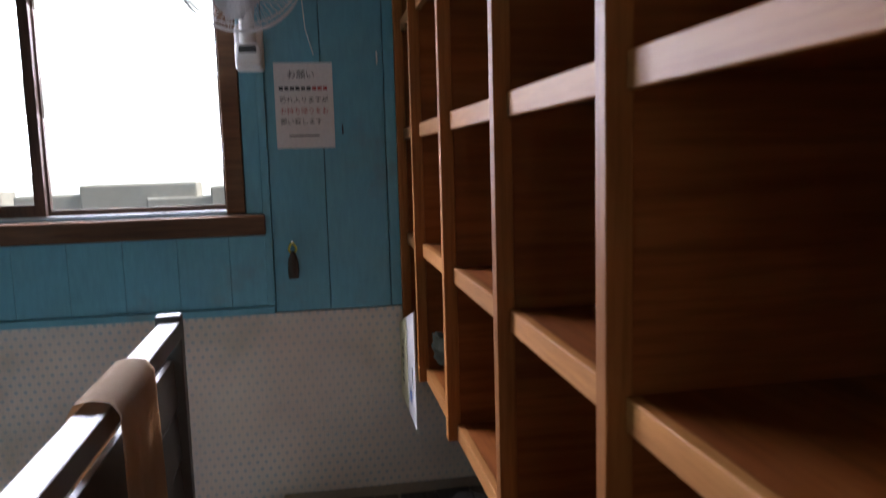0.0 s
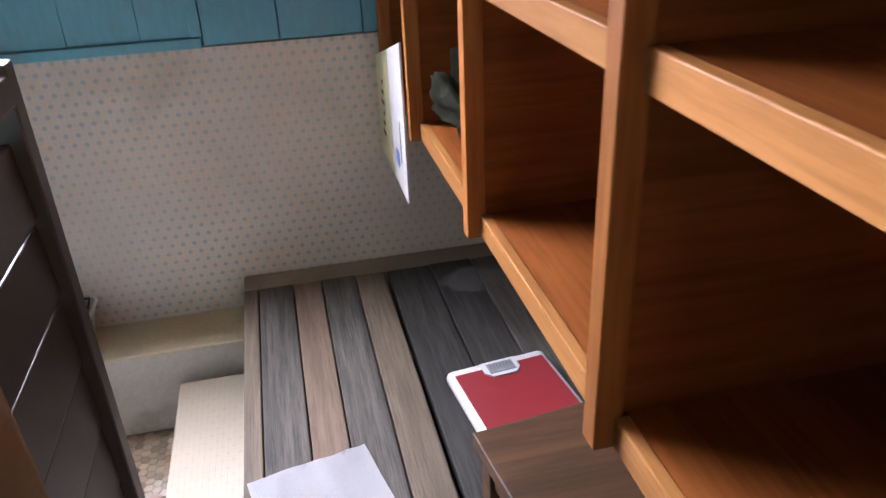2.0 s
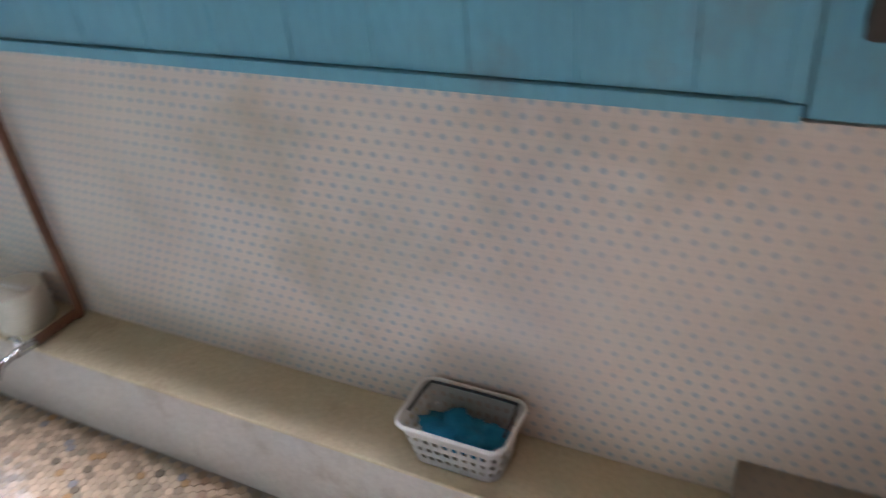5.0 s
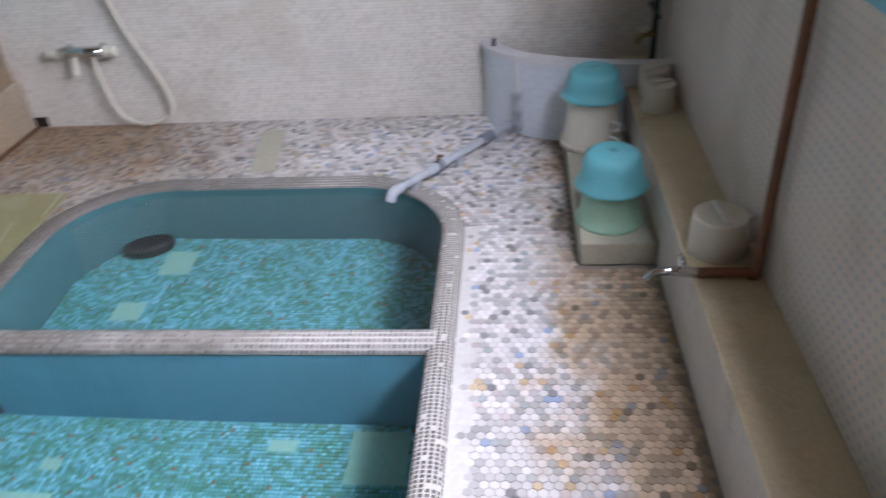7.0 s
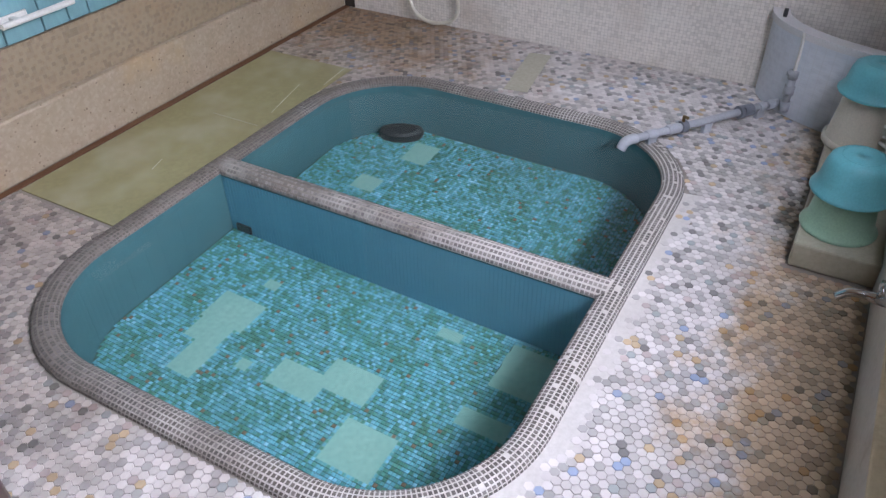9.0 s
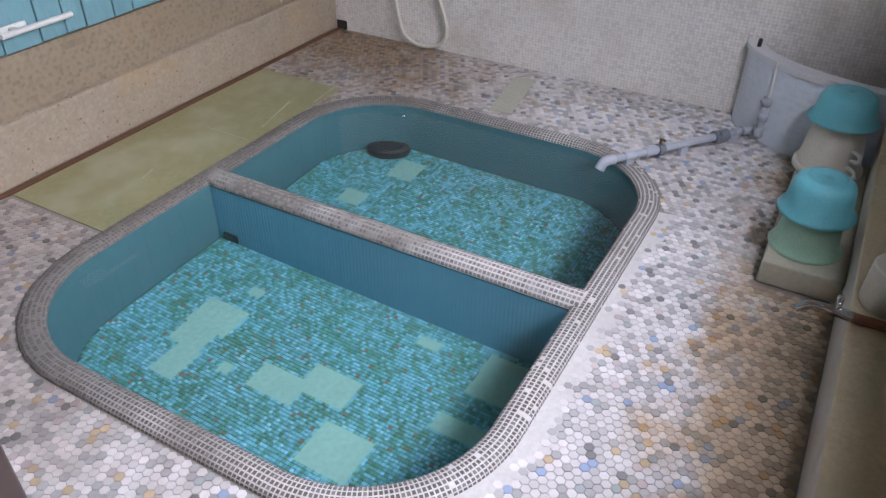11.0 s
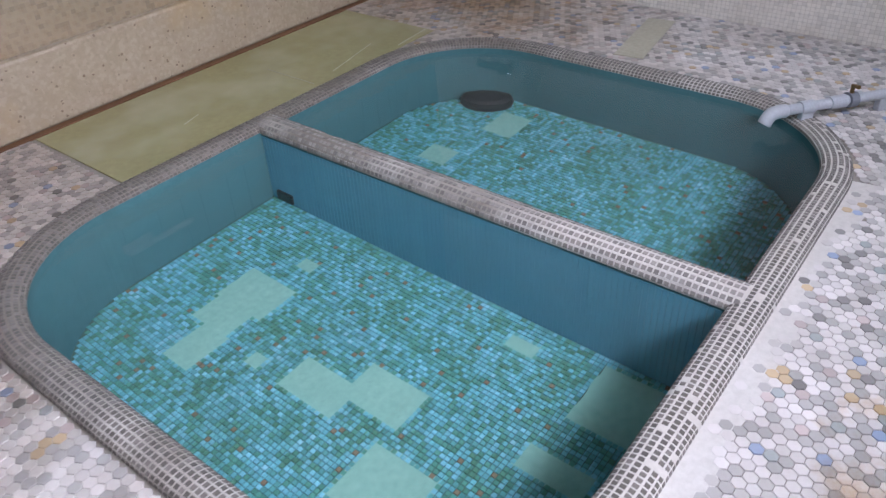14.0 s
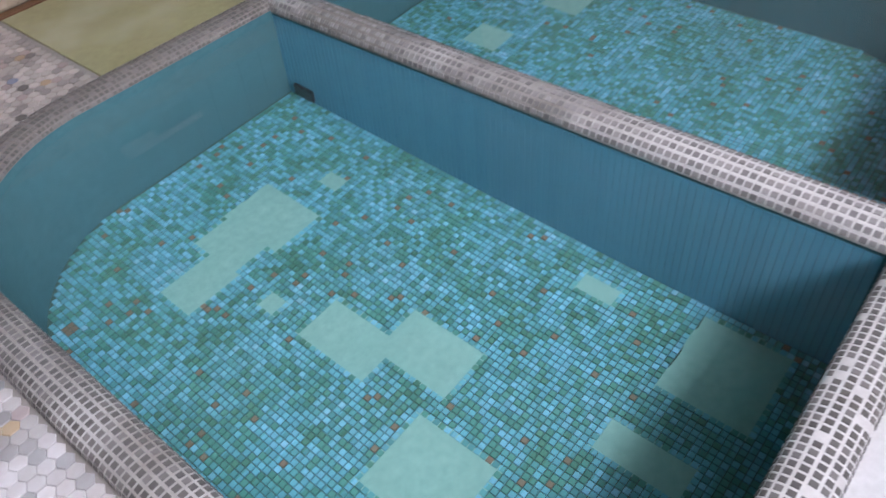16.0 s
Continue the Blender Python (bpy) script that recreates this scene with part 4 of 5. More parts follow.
ladle(-2.075, 0.297, LEDGE_Z, 95, 1.22)
ladle(-3.13, 0.3, LEDGE_Z, 200)
ladle(-3.3, 0.31, LEDGE_Z, 215)

# tap with its supply pipe
tap = thing("water_tap", "old tap on a dark pipe over the ledge", "tap", (-1.93, NORTH, LEDGE_Z))
part("supply", tube(curve_points([(0, -0.028, 0.85), (0, -0.028, 0.4), (0, -0.028, 0.04), (0, -0.05, 0.02), (0, -0.1, 0.02), (0.0, -0.19, 0.02)], 8), 0.015, 12), "rust_pipe", tap, "rust-brown iron pipe", smooth=True)
part("spout", tube(curve_points([(0, -0.19, 0.02), (0, -0.25, 0.026), (0, -0.3, 0.022), (0, -0.33, -0.004)], 6), [0.016] * 7 + [0.012] * 12, 12), "chrome", tap, smooth=True)
part("handle", tube([(-0.03, -0.235, 0.062), (0.0, -0.235, 0.066), (0.03, -0.235, 0.062)], [0.006, 0.01, 0.006], 10), "chrome", tap, smooth=True)
part("stem", tube([(0, -0.235, 0.02), (0, -0.235, 0.064)], 0.008, 10), "chrome", tap)

# valve group over the tank
valve = thing("wall_valve", "dark pipe valve with a brass tap above the tank", "valve", (-3.62, NORTH, 0.5))
part("pipe", tube([(0, -0.05, -0.3), (0, -0.05, 0.0), (0, -0.05, 0.6)], 0.014, 12), "dark_plastic", valve, smooth=True)
part("bar", tube([(-0.1, -0.06, 0.05), (0.12, -0.06, 0.05)], 0.011, 12), "dark_plastic", valve)
part("tap_body", tube([(0, -0.05, -0.06), (0, -0.1, -0.06), (0, -0.13, -0.1)], 0.016, 12), "brass", valve)
part("knob", lathe([(0.001, 0), (0.022, 0), (0.024, 0.02), (0.001, 0.022)], 20), "cream_plastic", valve, at=pose(0, -0.1, -0.05))

# shower mixer and hose
mix = thing("shower_mixer", "wall mixer tap with chrome body and cream hose", "shower mixer", (WEST, -2.45, 0.42))
part("body", tube([(0.06, -0.12, 0), (0.06, 0.12, 0)], 0.026, 18), "chrome", mix, smooth=True)
for s in (-1, 1):
    part("inlet", tube([(0, 0.09 * s, 0.01), (0.06, 0.09 * s, 0)], 0.02, 14), "chrome", mix)
    part("knob", tube([(0.06, 0.12 * s, 0), (0.06, 0.175 * s, 0)], [0.03, 0.027], 18), "cream_plastic", mix, "cream turning knob")
part("spout", tube(curve_points([(0.06, -0.05, -0.02), (0.075, -0.05, -0.07), (0.09, -0.05, -0.11)], 5), 0.016, 12), "cream_plastic", mix, smooth=True)
part("hose", tube(curve_points([(0.06, 0.05, -0.02), (0.065, 0.06, -0.16), (0.06, 0.1, -0.33), (0.055, 0.2, -0.395), (0.05, 0.33, -0.375), (0.05, 0.39, -0.3), (0.05, 0.36, -0.16), (0.045, 0.26, 0.06), (0.04, 0.19, 0.3), (0.04, 0.15, 0.6), (0.04, 0.1, 0.95)], 10), 0.011, 10), "hose", mix, "cream shower hose in a loop", smooth=True)
part("holder", box(0, 0.05, 0.06, 0.13, 0.95, 1.0, 0.006), "cream_plastic", mix)

hook = thing("towel_bracket", "white plastic bracket on the turquoise boards", "bracket", (-1.72, SOUTH - 0.04, 0.6))
part("plate", box(-0.07, 0.07, 0, 0.012, -0.02, 0.02, 0.005), "white_plastic", hook)
part("bar", tube([(-0.25, 0.05, 0.0), (0.07, 0.05, 0.0)], 0.012, 12), "white_plastic", hook)
part("arm", box(-0.012, 0.012, 0.01, 0.05, -0.012, 0.012, 0.003), "white_plastic", hook)
# flat plate, no recess: the drain hole's shade is its near-black colour
structure("corner_outlet", box(WEST - 0.02, WEST + 0.004, SOUTH + 0.001, SOUTH + 0.075, 0.0, 0.055, 0.002), "drain_dark", "dark plate standing for the drain hole in the corner", "outlet")

# repaired floor areas
olive = tagged(part("floor_repair", box(-3.02, -1.46, SOUTH + 0.045, -2.3, -0.002, 0.004, 0.002), "olive_resin"), "olive-yellow resin repair with pale streaks on the floor", "repair", kind="structure")
for a1, b1 in (((-1.9, -2.5), (-1.82, -2.475)), ((-2.32, -2.6), (-2.32, -2.335)), ((-2.75, -2.43), (-2.45, -2.36)), ((-3.01, -2.34), (-2.8, -2.318))):
    part("streak", tube([(*a1, 0.004), (*b1, 0.004)], 0.0022, 6), "pale_cement", olive, "whitish filler streak")
bm = box(-0.23, 0.23, -0.06, 0.06, -0.002, 0.003, 0.001)
bm.transform(pose(-3.42, -1.485, 0, 0, 0, 8))
tagged(part("floor_patch", bm, "pale_cement"), "pale olive rectangular patch in the tiles", "repair", kind="structure")

# ---- changing room ----
deck = thing("wooden_deck", "raised deck of worn grey and pinkish planks", "deck", (-0.05, 0.3, 0))
xs = [(-0.048, -0.006, "tan_plank"), (-0.003, 0.098, "grey_plank"), (0.101, 0.184, "pink_plank"), (0.187, 0.288, "grey_plank"), (0.291, 0.381, "tan_plank"), (0.393, 0.525, "black_plank"), (0.528, 0.66, "black_plank"), (0.663, 0.8, "grey_plank"), (0.803, 0.94, "black_plank")]
for x0, x1, mt in xs:
    bm = box(x0, x1, BACK + 0.02, 0.298 + random.uniform(-0.004, 0.004), DECK_Z - 0.035, DECK_Z + random.uniform(-0.002, 0.001), 0.004)
    bm.transform(Matrix.Translation((0.05, -0.3, 0)))
    part("plank", bm, mt, deck)
for yy in (-0.1, -1.3, -2.5, -3.7):
    part("joist", box(0.02, 0.96, yy - 0.33, yy - 0.27, 0.0, DECK_Z - 0.036), "black_plank", deck)
part("fascia", box(0.004, 0.02, BACK - 0.28, -0.004, 0.0, DECK_Z - 0.036), "tan_plank", deck)
# filler added between plank ends and wall, dark for stains and shelf shade
structure("deck_end", box(-0.05, EAST, 0.3, NORTH, 0, DECK_Z - 0.006, 0.004), "stain_shade_tile", "dark filler strip of stained and shaded tiles behind the deck", "ledge")
step = structure("step_block", box(-0.268, -0.052, -1.9, 0.172, 0.0, 0.186, 0.006), "step_mosaic", "low step covered in pale yellowed mosaic tiles", "step")

# shelf wall
XF = 0.434
POSTS = [0.372, -0.04, -0.578, -1.14, -1.655, -2.25, -2.8, -3.35]
LEVELS = [0.98, 1.397, 1.786, 2.18, 2.6]
rack = thing("clothes_shelf", "open orange-brown wooden pigeonhole shelf on the wall", "shelf", (XF, -1.4, 0.935))
RI = rack.matrix_basis.inverted()


def in_rack(name, bm, mt, label=""):
    bm.transform(RI)
    return part(name, bm, mt, rack, label)


for yy in POSTS:
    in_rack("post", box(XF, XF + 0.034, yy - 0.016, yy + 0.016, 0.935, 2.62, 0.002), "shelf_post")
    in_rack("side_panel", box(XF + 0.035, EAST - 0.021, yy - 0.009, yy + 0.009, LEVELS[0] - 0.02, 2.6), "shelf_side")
for z in LEVELS:
    for ya, yb in zip(POSTS, POSTS[1:]):
        in_rack("front_rail", box(XF + 0.024, XF + 0.042, yb + 0.0165, ya - 0.0165, z - 0.042, z, 0.002), "shelf_rail", "paler front edge")
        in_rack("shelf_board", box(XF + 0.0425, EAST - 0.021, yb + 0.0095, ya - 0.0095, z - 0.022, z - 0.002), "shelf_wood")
in_rack("back_panel", box(EAST - 0.02, EAST - 0.001, POSTS[-1], POSTS[0] + 0.016, LEVELS[0] - 0.03, 2.6), "shelf_back_shaded", "streaked back board, darkened for the shade inside the bays")

# bag in the shelf
bag = thing("bag", "crumpled dark olive bag with black base in a shelf bay", "bag", (0.61, -0.25, LEVELS[0]))


def lump(rx, ry, rz, seed, amp=0.25, freq=6.0, flat=0.0, sub=4):
    bm = bmesh.new()
    bmesh.ops.create_icosphere(bm, subdivisions=sub, radius=1)
    for v in bm.verts:
        n = noise.noise(v.co * 1.3 + Vector((seed, 0, 0))) * amp + abs(noise.noise(v.co * freq * 0.5 + Vector((0, seed, 0)))) * amp * 0.5
        v.co *= 1 + n
        v.co = Vector((v.co.x * rx, v.co.y * ry, max(v.co.z * rz, flat)))
    return bm


def sack(r0, r1, z0, z1, seed, fold, rings=14, steps=64):
    """An open cloth sack: a squarish tube with folds, sagging at its mouth."""
    bm = bmesh.new()
    grid = []
    for j in range(rings + 1):
        u = j / rings
        row = []
        for i in range(steps):
            an = 2 * math.pi * i / steps
            sq = 1 / (abs(math.cos(an)) ** 5 + abs(math.sin(an)) ** 5) ** 0.2
            r = (r0 + (r1 - r0) * u) * sq * (1 + fold * u * math.sin(3 * an + seed) + 0.6 * fold * noise.noise(Vector((math.cos(an) * 2.6, math.sin(an) * 2.6, u * 2.2 + seed))) + 0.25 * fold * noise.noise(Vector((math.cos(an) * 8, math.sin(an) * 8, u * 6 + seed))))
            sag = 0.035 * u * math.sin(2 * an + seed * 0.7)
            row.append(bm.verts.new((r * math.cos(an), r * math.sin(an), z0 + (z1 - z0) * u + sag)))
        grid.append(row)
    for a1, b1 in zip(grid, grid[1:]):
        for i in range(steps):
            k = (i + 1) % steps
            bm.faces.new((a1[i], a1[k], b1[k], b1[i]))
    bm.faces.new(grid[0][::-1])
    bmesh.ops.solidify(bm, geom=bm.faces, thickness=0.006)
    return bm


part("base", lump(0.125, 0.125, 0.1, 3, 0.12, flat=-0.06), "bag_black", bag, "black lower part", True, pose(0.01, -0.02, 0.061))
part("body", sack(0.128, 0.118, 0.06, 0.2, 2.0, 0.16), "bag_cloth", bag, "", True, pose(0.015, -0.035, 0))
part("flap", lump(0.034, 0.1, 0.075, 15, 0.55, 9.0), "bag_cloth", bag, "", True, pose(-0.1, 0.0, 0.085, 0, -34, 6))
part("hood", lump(0.075, 0.045, 0.07, 52, 0.6, 15.0, flat=-0.1), "bag_cloth", bag, "crumpled dark cloth folded over the side", True, pose(0.015, 0.125, 0.125, 0, 0, 12))
part("lining", lump(0.06, 0.05, 0.025, 21, 0.7, 12.0), "lining", bag, "reddish cloth inside", True, pose(0.03, -0.03, 0.2))

# sign board hung on the shelf end
sign = thing("sign_board", "pale yellow and white plastic notice board on the shelf", "sign", (XF - 0.008, 0.182, 0.903))
bm = box(-0.003, 0.003, -0.208, 0.208, -0.145, 0.145, 0.0015)
field = box(-0.0045, -0.0034, -0.01, 0.206, -0.14, 0.143)
for leaf in (bm, field):
    for v in leaf.verts:
        if v.co.z > 0:
            v.co.z += 0.12 * (0.208 - v.co.y) / 0.416
part("board", bm, "paper", sign)
part("yellow_field", field, "paper_yellow", sign, "yellowed field")
for i in range(6):
    part("mark", box(-0.0062, -0.005, 0.09, 0.105 + 0.012 * (i % 3), 0.09 - 0.03 * i, 0.1 - 0.03 * i), "ink", sign)
part("stamp", box(-0.0062, -0.005, -0.12, -0.08, -0.075, -0.035), "ink_blue", sign, "blue printed spot")
part("mark", box(-0.0062, -0.005, -0.16, -0.156, -0.05, 0.06), "ink", sign)

# slatted partition
fence = thing("partition", "dark brown slatted wooden partition with glossy top rail", "partition", (-0.215, -1.8, 0))
FI = Matrix.Translation((0.215, 1.8, 0))


def in_fence(name, bm, mt, label=""):
    bm.transform(FI)
    return part(name, bm, mt, fence, label)


in_fence("post", box(-0.252, -0.196, -0.706, -0.668, 0, 1.335, 0.003), "partition_paint")
in_fence("post", box(-0.236, -0.205, -1.70, -1.655, 0, 1.28, 0.003), "partition_paint")
in_fence("post", box(-0.252, -0.196, -2.77, -2.73, 0, 1.335, 0.003), "partition_paint")
in_fence("top_rail", box(-0.242, -0.194, -2.73, -0.7065, 1.283, 1.322, 0.003), "partition_paint")
in_fence("bottom_rail", box(-0.24, -0.2, -2.73, -0.7065, 0.22, 0.26, 0.003), "partition_paint")
z = 0.268
while z < 1.2:
    bm = box(-0.007, 0.007, -2.73, -0.707, -0.0555, 0.0555, 0.002)
    bm.transform(pose(-0.222, 0, z + 0.055, 0, -3, 0))
    in_fence("slat", bm, "partition_paint")
    z += 0.122


def hung_cloth(y0, y1, xw, xe, top, drop_w, drop_e, thick=0.008, seed=0):
    """A cloth folded over a rail that runs along y."""
    bm = bmesh.new()
    prof = [(xw, top - drop_w), (xw, top - drop_w * 0.5), (xw, top - 0.02), (xw + 0.012, top), ((xw + xe) / 2, top + 0.004), (xe - 0.012, top), (xe, top - 0.02), (xe, top - drop_e * 0.35), (xe, top - drop_e * 0.7), (xe, top - drop_e)]
    n = 16
    grid = []
    for i in range(n + 1):
        yy = y0 + (y1 - y0) * i / n
        row = []
        for k, (px, pz) in enumerate(prof):
            hang = max(0, top - pz)
            wob = 0.02 * hang * math.sin(yy * 38 + k * 0.3 + seed) + 0.006 * hang * noise.noise(Vector((yy * 30, k, seed)))
            side = 1 if px > (xw + xe) / 2 else -1
            row.append(bm.verts.new((px + side * abs(wob), yy + 0.05 * hang * math.sin(i * 0.5 + seed), pz)))
        grid.append(row)
    for a1, b1 in zip(grid, grid[1:]):
        for i in range(len(prof) - 1):
            bm.faces.new((a1[i], b1[i], b1[i + 1], a1[i + 1]))
    bmesh.ops.solidify(bm, geom=bm.faces, thickness=thick)
    return bm


towel = thing("hand_towel", "tan towel hung over the partition rail", "towel", (0, 0, 0))
part("cloth", hung_cloth(-1.325, -1.075, -0.256, -0.181, 1.332, 0.36, 0.5), "towel_tan", towel, smooth=True)

# basket on the ledge
bk = thing("basket", "white perforated plastic basket with blue cloths on the ledge", "basket", (-0.61, 0.303, LEDGE_Z))
bm = bmesh.new()
BH, cols, levels = 0.118, 64, [0.0, 0.022, 0.034, 0.05, 0.062, 0.078, 0.09, 0.1, 0.118]


def bk_pt(i, z):
    k = z / BH
    w, dd, r = 0.205 + 0.045 * k, 0.125 + 0.035 * k, 0.03
    per = rounded_rect(-w / 2, w / 2, -dd / 2, dd / 2, r, (2 * (w + dd) - 8 * r + 2 * math.pi * r) / cols)
    p = per[i % len(per)]
    return (p[0], p[1], z)


grid = [[bm.verts.new(bk_pt(i, z)) for i in range(cols)] for z in levels]
for j in range(len(levels) - 1):
    for i in range(cols):
        if j in (1, 3, 5) and i % 2:
            continue
        bm.faces.new((grid[j][i], grid[j][(i + 1) % cols], grid[j + 1][(i + 1) % cols], grid[j + 1][i]))
bm.faces.new(grid[0][::-1])
bmesh.ops.solidify(bm, geom=bm.faces, thickness=0.003)
part("body", bm, "white_plastic", bk)
ring = [bk_pt(i, BH) for i in range(cols)]
part("lip", tube([(p[0] * 1.02, p[1] * 1.02, p[2]) for p in ring + ring[:1]], 0.0055, 8), "white_plastic", bk, smooth=True)
part("handle", tube(curve_points([(-0.113, -0.03, 0.119), (-0.108, 0.055, 0.121), (-0.085, 0.068, 0.122), (0.085, 0.068, 0.122), (0.108, 0.055, 0.121), (0.113, -0.03, 0.119)], 6), 0.0035, 8), "dark_plastic", bk, "dark carrying handle folded down", True)
cl = thing("cloths", "crumpled bright blue cloths lying in the basket", "cloth", (-0.605, 0.303, LEDGE_Z + 0.004))
part("cloth", lump(0.052, 0.042, 0.034, 31, 0.75, 13.0, flat=-0.035), "cloth_blue", cl, "", True, pose(-0.035, 0.0, 0.055))
part("cloth", lump(0.045, 0.038, 0.036, 77, 0.75, 13.0, flat=-0.035), "cloth_blue", cl, "", True, pose(0.035, 0.004, 0.05, 0, 0, 40))

# bathroom scale
sc = thing("bathroom_scale", "red bathroom scale with white frame on the deck", "scale", (0.583, -0.44, DECK_Z), 6.5)
part("body", box(-0.13, 0.13, -0.144, 0.144, 0.004, 0.04, 0.016, seg=4), "scale_white", sc, smooth=True)
part("mat", box(-0.115, 0.115, -0.129, 0.112, 0.0395, 0.0425, 0.001), "scale_red", sc, "dark red rubber mat")
bm = bmesh.new()
ring = [(-0.045, 0.128), (-0.045, 0.088), (-0.03, 0.07), (0.03, 0.07), (0.045, 0.088), (0.045, 0.128)]
lo = [bm.verts.new((*q, 0.04)) for q in ring]
hi = [bm.verts.new((*q, 0.0465)) for q in ring]
bm.faces.new(hi)
for i in range(6):
    bm.faces.new((lo[i], lo[(i + 1) % 6], hi[(i + 1) % 6], hi[i]))
dial = part("dial_frame", bm, "scale_white", sc, "white dial surround")
part("dial_window", box(-0.033, 0.033, 0.082, 0.118, 0.046, 0.048), "dial_grey", dial, "grey clear dial window")
for i in range(7):
    part("dial_mark", box(-0.026 + 0.0085 * i, -0.0245 + 0.0085 * i, 0.098, 0.112, 0.0481, 0.0485), "ink", dial)
for sx in (-1, 1):
    for sy in (-1, 1):
        part("foot", lathe([(0.012, 0), (0.012, 0.006), (0.001, 0.006)], 12), "dark_plastic", sc, at=pose(sx * 0.1, sy * 0.11, 0))

# stool
st = thing("stool", "worn dark wooden stool on the deck", "stool", (0.55, -0.93, DECK_Z), 7)
part("seat", box(-0.165, 0.165, -0.12, 0.12, 0.277, 0.305, 0.004), "stool_wood", st)
for sx in (-1, 1):
    for sy in (-1, 1):
        part("leg", box(sx * 0.135 - 0.018, sx * 0.135 + 0.018, sy * 0.09 - 0.018, sy * 0.09 + 0.018, 0, 0.276, 0.003), "stool_wood", st)
for sy in (-1, 1):
    part("stretcher", box(-0.117, 0.117, sy * 0.09 - 0.01, sy * 0.09 + 0.01, 0.215, 0.262, 0.002), "stool_wood", st)
for sx in (-1, 1):
    part("stretcher", box(sx * 0.135 - 0.01, sx * 0.135 + 0.01, -0.072, 0.072, 0.215, 0.262, 0.002), "stool_wood", st)

# white towel lying on the deck
bm = bmesh.new()
n = 18
grid = [[bm.verts.new((-0.13 + 0.26 * i / n, -0.25 + 0.5 * j / n, 0.012 + 0.006 * noise.noise(Vector((i * 0.4, j * 0.3, 2))))) for j in range(n + 1)] for i in range(n + 1)]
for i in range(n):
    for j in range(n):
        bm.faces.new((grid[i][j], grid[i + 1][j], grid[i + 1][j + 1], grid[i][j + 1]))
bmesh.ops.solidify(bm, geom=bm.faces, thickness=0.012)
mt = thing("bath_mat", "folded white towel lying on the deck", "towel", (0.14, -0.755, DECK_Z + 0.002), 12)
part("cloth", bm, "towel_white", mt, smooth=True)

# clear wrapper on the deck
wr = thing("plastic_wrapper", "crumpled clear plastic wrapper on the deck", "wrapper", (0.64, 0.17, DECK_Z))
part("film", lump(0.075, 0.05, 0.022, 40, 0.9, 14.0, flat=0.0, sub=3), "film", wr, "", False, pose(0, 0, 0.001))

# wall fan
fan = thing("wall_fan", "white wall fan with wire cage above the window jamb", "fan", (-0.085, NORTH, 2.09))
part("mount", box(-0.05, 0.05, -0.045, 0.0, -0.09, 0.07, 0.012, seg=3), "fan_white", fan)
part("control_box", box(-0.045, 0.045, -0.115, -0.045, -0.085, 0.0, 0.02, seg=4), "fan_white", fan)
part("switch_panel", box(-0.03, 0.03, -0.119, -0.114, -0.035, -0.012, 0.002), "dark_plastic", fan, "dark switch panel")
part("neck", tube([(0, -0.08, 0.0), (0, -0.085, 0.09), (0, -0.11, 0.19)], [0.03, 0.026, 0.04], 16), "fan_white", fan, smooth=True)
HUB = Vector((0, -0.22, 0.2))
TILT = pose(*HUB, 90 - 14, 0, 0)
part("motor", lathe([(0.001, -0.11), (0.05, -0.1), (0.06, -0.05), (0.055, 0.0), (0.001, 0.0)], 28), "fan_white", fan, "", True, TILT)
cage = bmesh.new()
for r, zz in ((0.205, 0.03), (0.198, 0.0), (0.198, 0.06)):
    tube([(r * math.cos(2 * math.pi * i / 48), r * math.sin(2 * math.pi * i / 48), zz) for i in range(49)], 0.0028, 6, cage)
for k in range(60):
    an = 2 * math.pi * k / 60
    cs, sn = math.cos(an), math.sin(an)
    tube([(0.04 * cs, 0.04 * sn, 0.085), (0.12 * cs, 0.12 * sn, 0.08), (0.19 * cs, 0.19 * sn, 0.06), (0.205 * cs, 0.205 * sn, 0.03), (0.19 * cs, 0.19 * sn, 0.0), (0.06 * cs, 0.06 * sn, -0.02)], 0.0009, 4, cage, False)
part("cage", cage, "fan_wire", fan, "thin wire cage", False, TILT)
part("cap", lathe([(0.001, 0.092), (0.035, 0.09), (0.045, 0.082), (0.045, 0.078), (0.001, 0.078)], 28), "dial_grey", fan, "grey front cap", True, TILT)
for k in range(3):
    bm = bmesh.new()
    g = []
    for i in range(7):
        u = i / 6
        r = 0.03 + 0.145 * u
        hw = 0.03 + 0.05 * math.sin(math.pi * min(u * 1.15, 1)) 
        g.append([bm.verts.new((r, s * hw, 0.035 + s * 0.018 + 0.006 * u)) for s in (-1, -0.3, 0.4, 1)])
    for a1, b1 in zip(g, g[1:]):
        for i in range(3):
            bm.faces.new((a1[i], b1[i], b1[i + 1], a1[i + 1]))
    bmesh.ops.solidify(bm, geom=bm.faces, thickness=0.002)
    part("blade", bm, "fan_blade", fan, "pale translucent blade", True, TILT @ Matrix.Rotation(2 * math.pi * k / 3 + 0.4, 4, "Z"))
part("pull_cord", tube([(0.19, -0.02, 0.2), (0.2, -0.02, 0.06), (0.225, -0.018, -0.03)], 0.002, 6), "white_plastic", fan, "thin hanging cord")

# notice with bars for the small lines
note = thing("notice", "white paper notice with black and red lines of writing", "notice", (0.1, WY - 0.0165, 1.878))
part("sheet", box(-0.106, 0.106, -0.001, 0.0005, -0.155, 0.155), "paper", note)


def writing(text, x, z, size, mt):
    cu = bpy.data.curves.new("writing", "FONT")
    cu.body, cu.size, cu.align_x = text, size, "LEFT"
    cu.materials.append(M[mt])
    ob = new("writing", cu)
    ob.matrix_basis = pose(x, -0.0022, z, 90, 0, 0)
    ob.parent = note


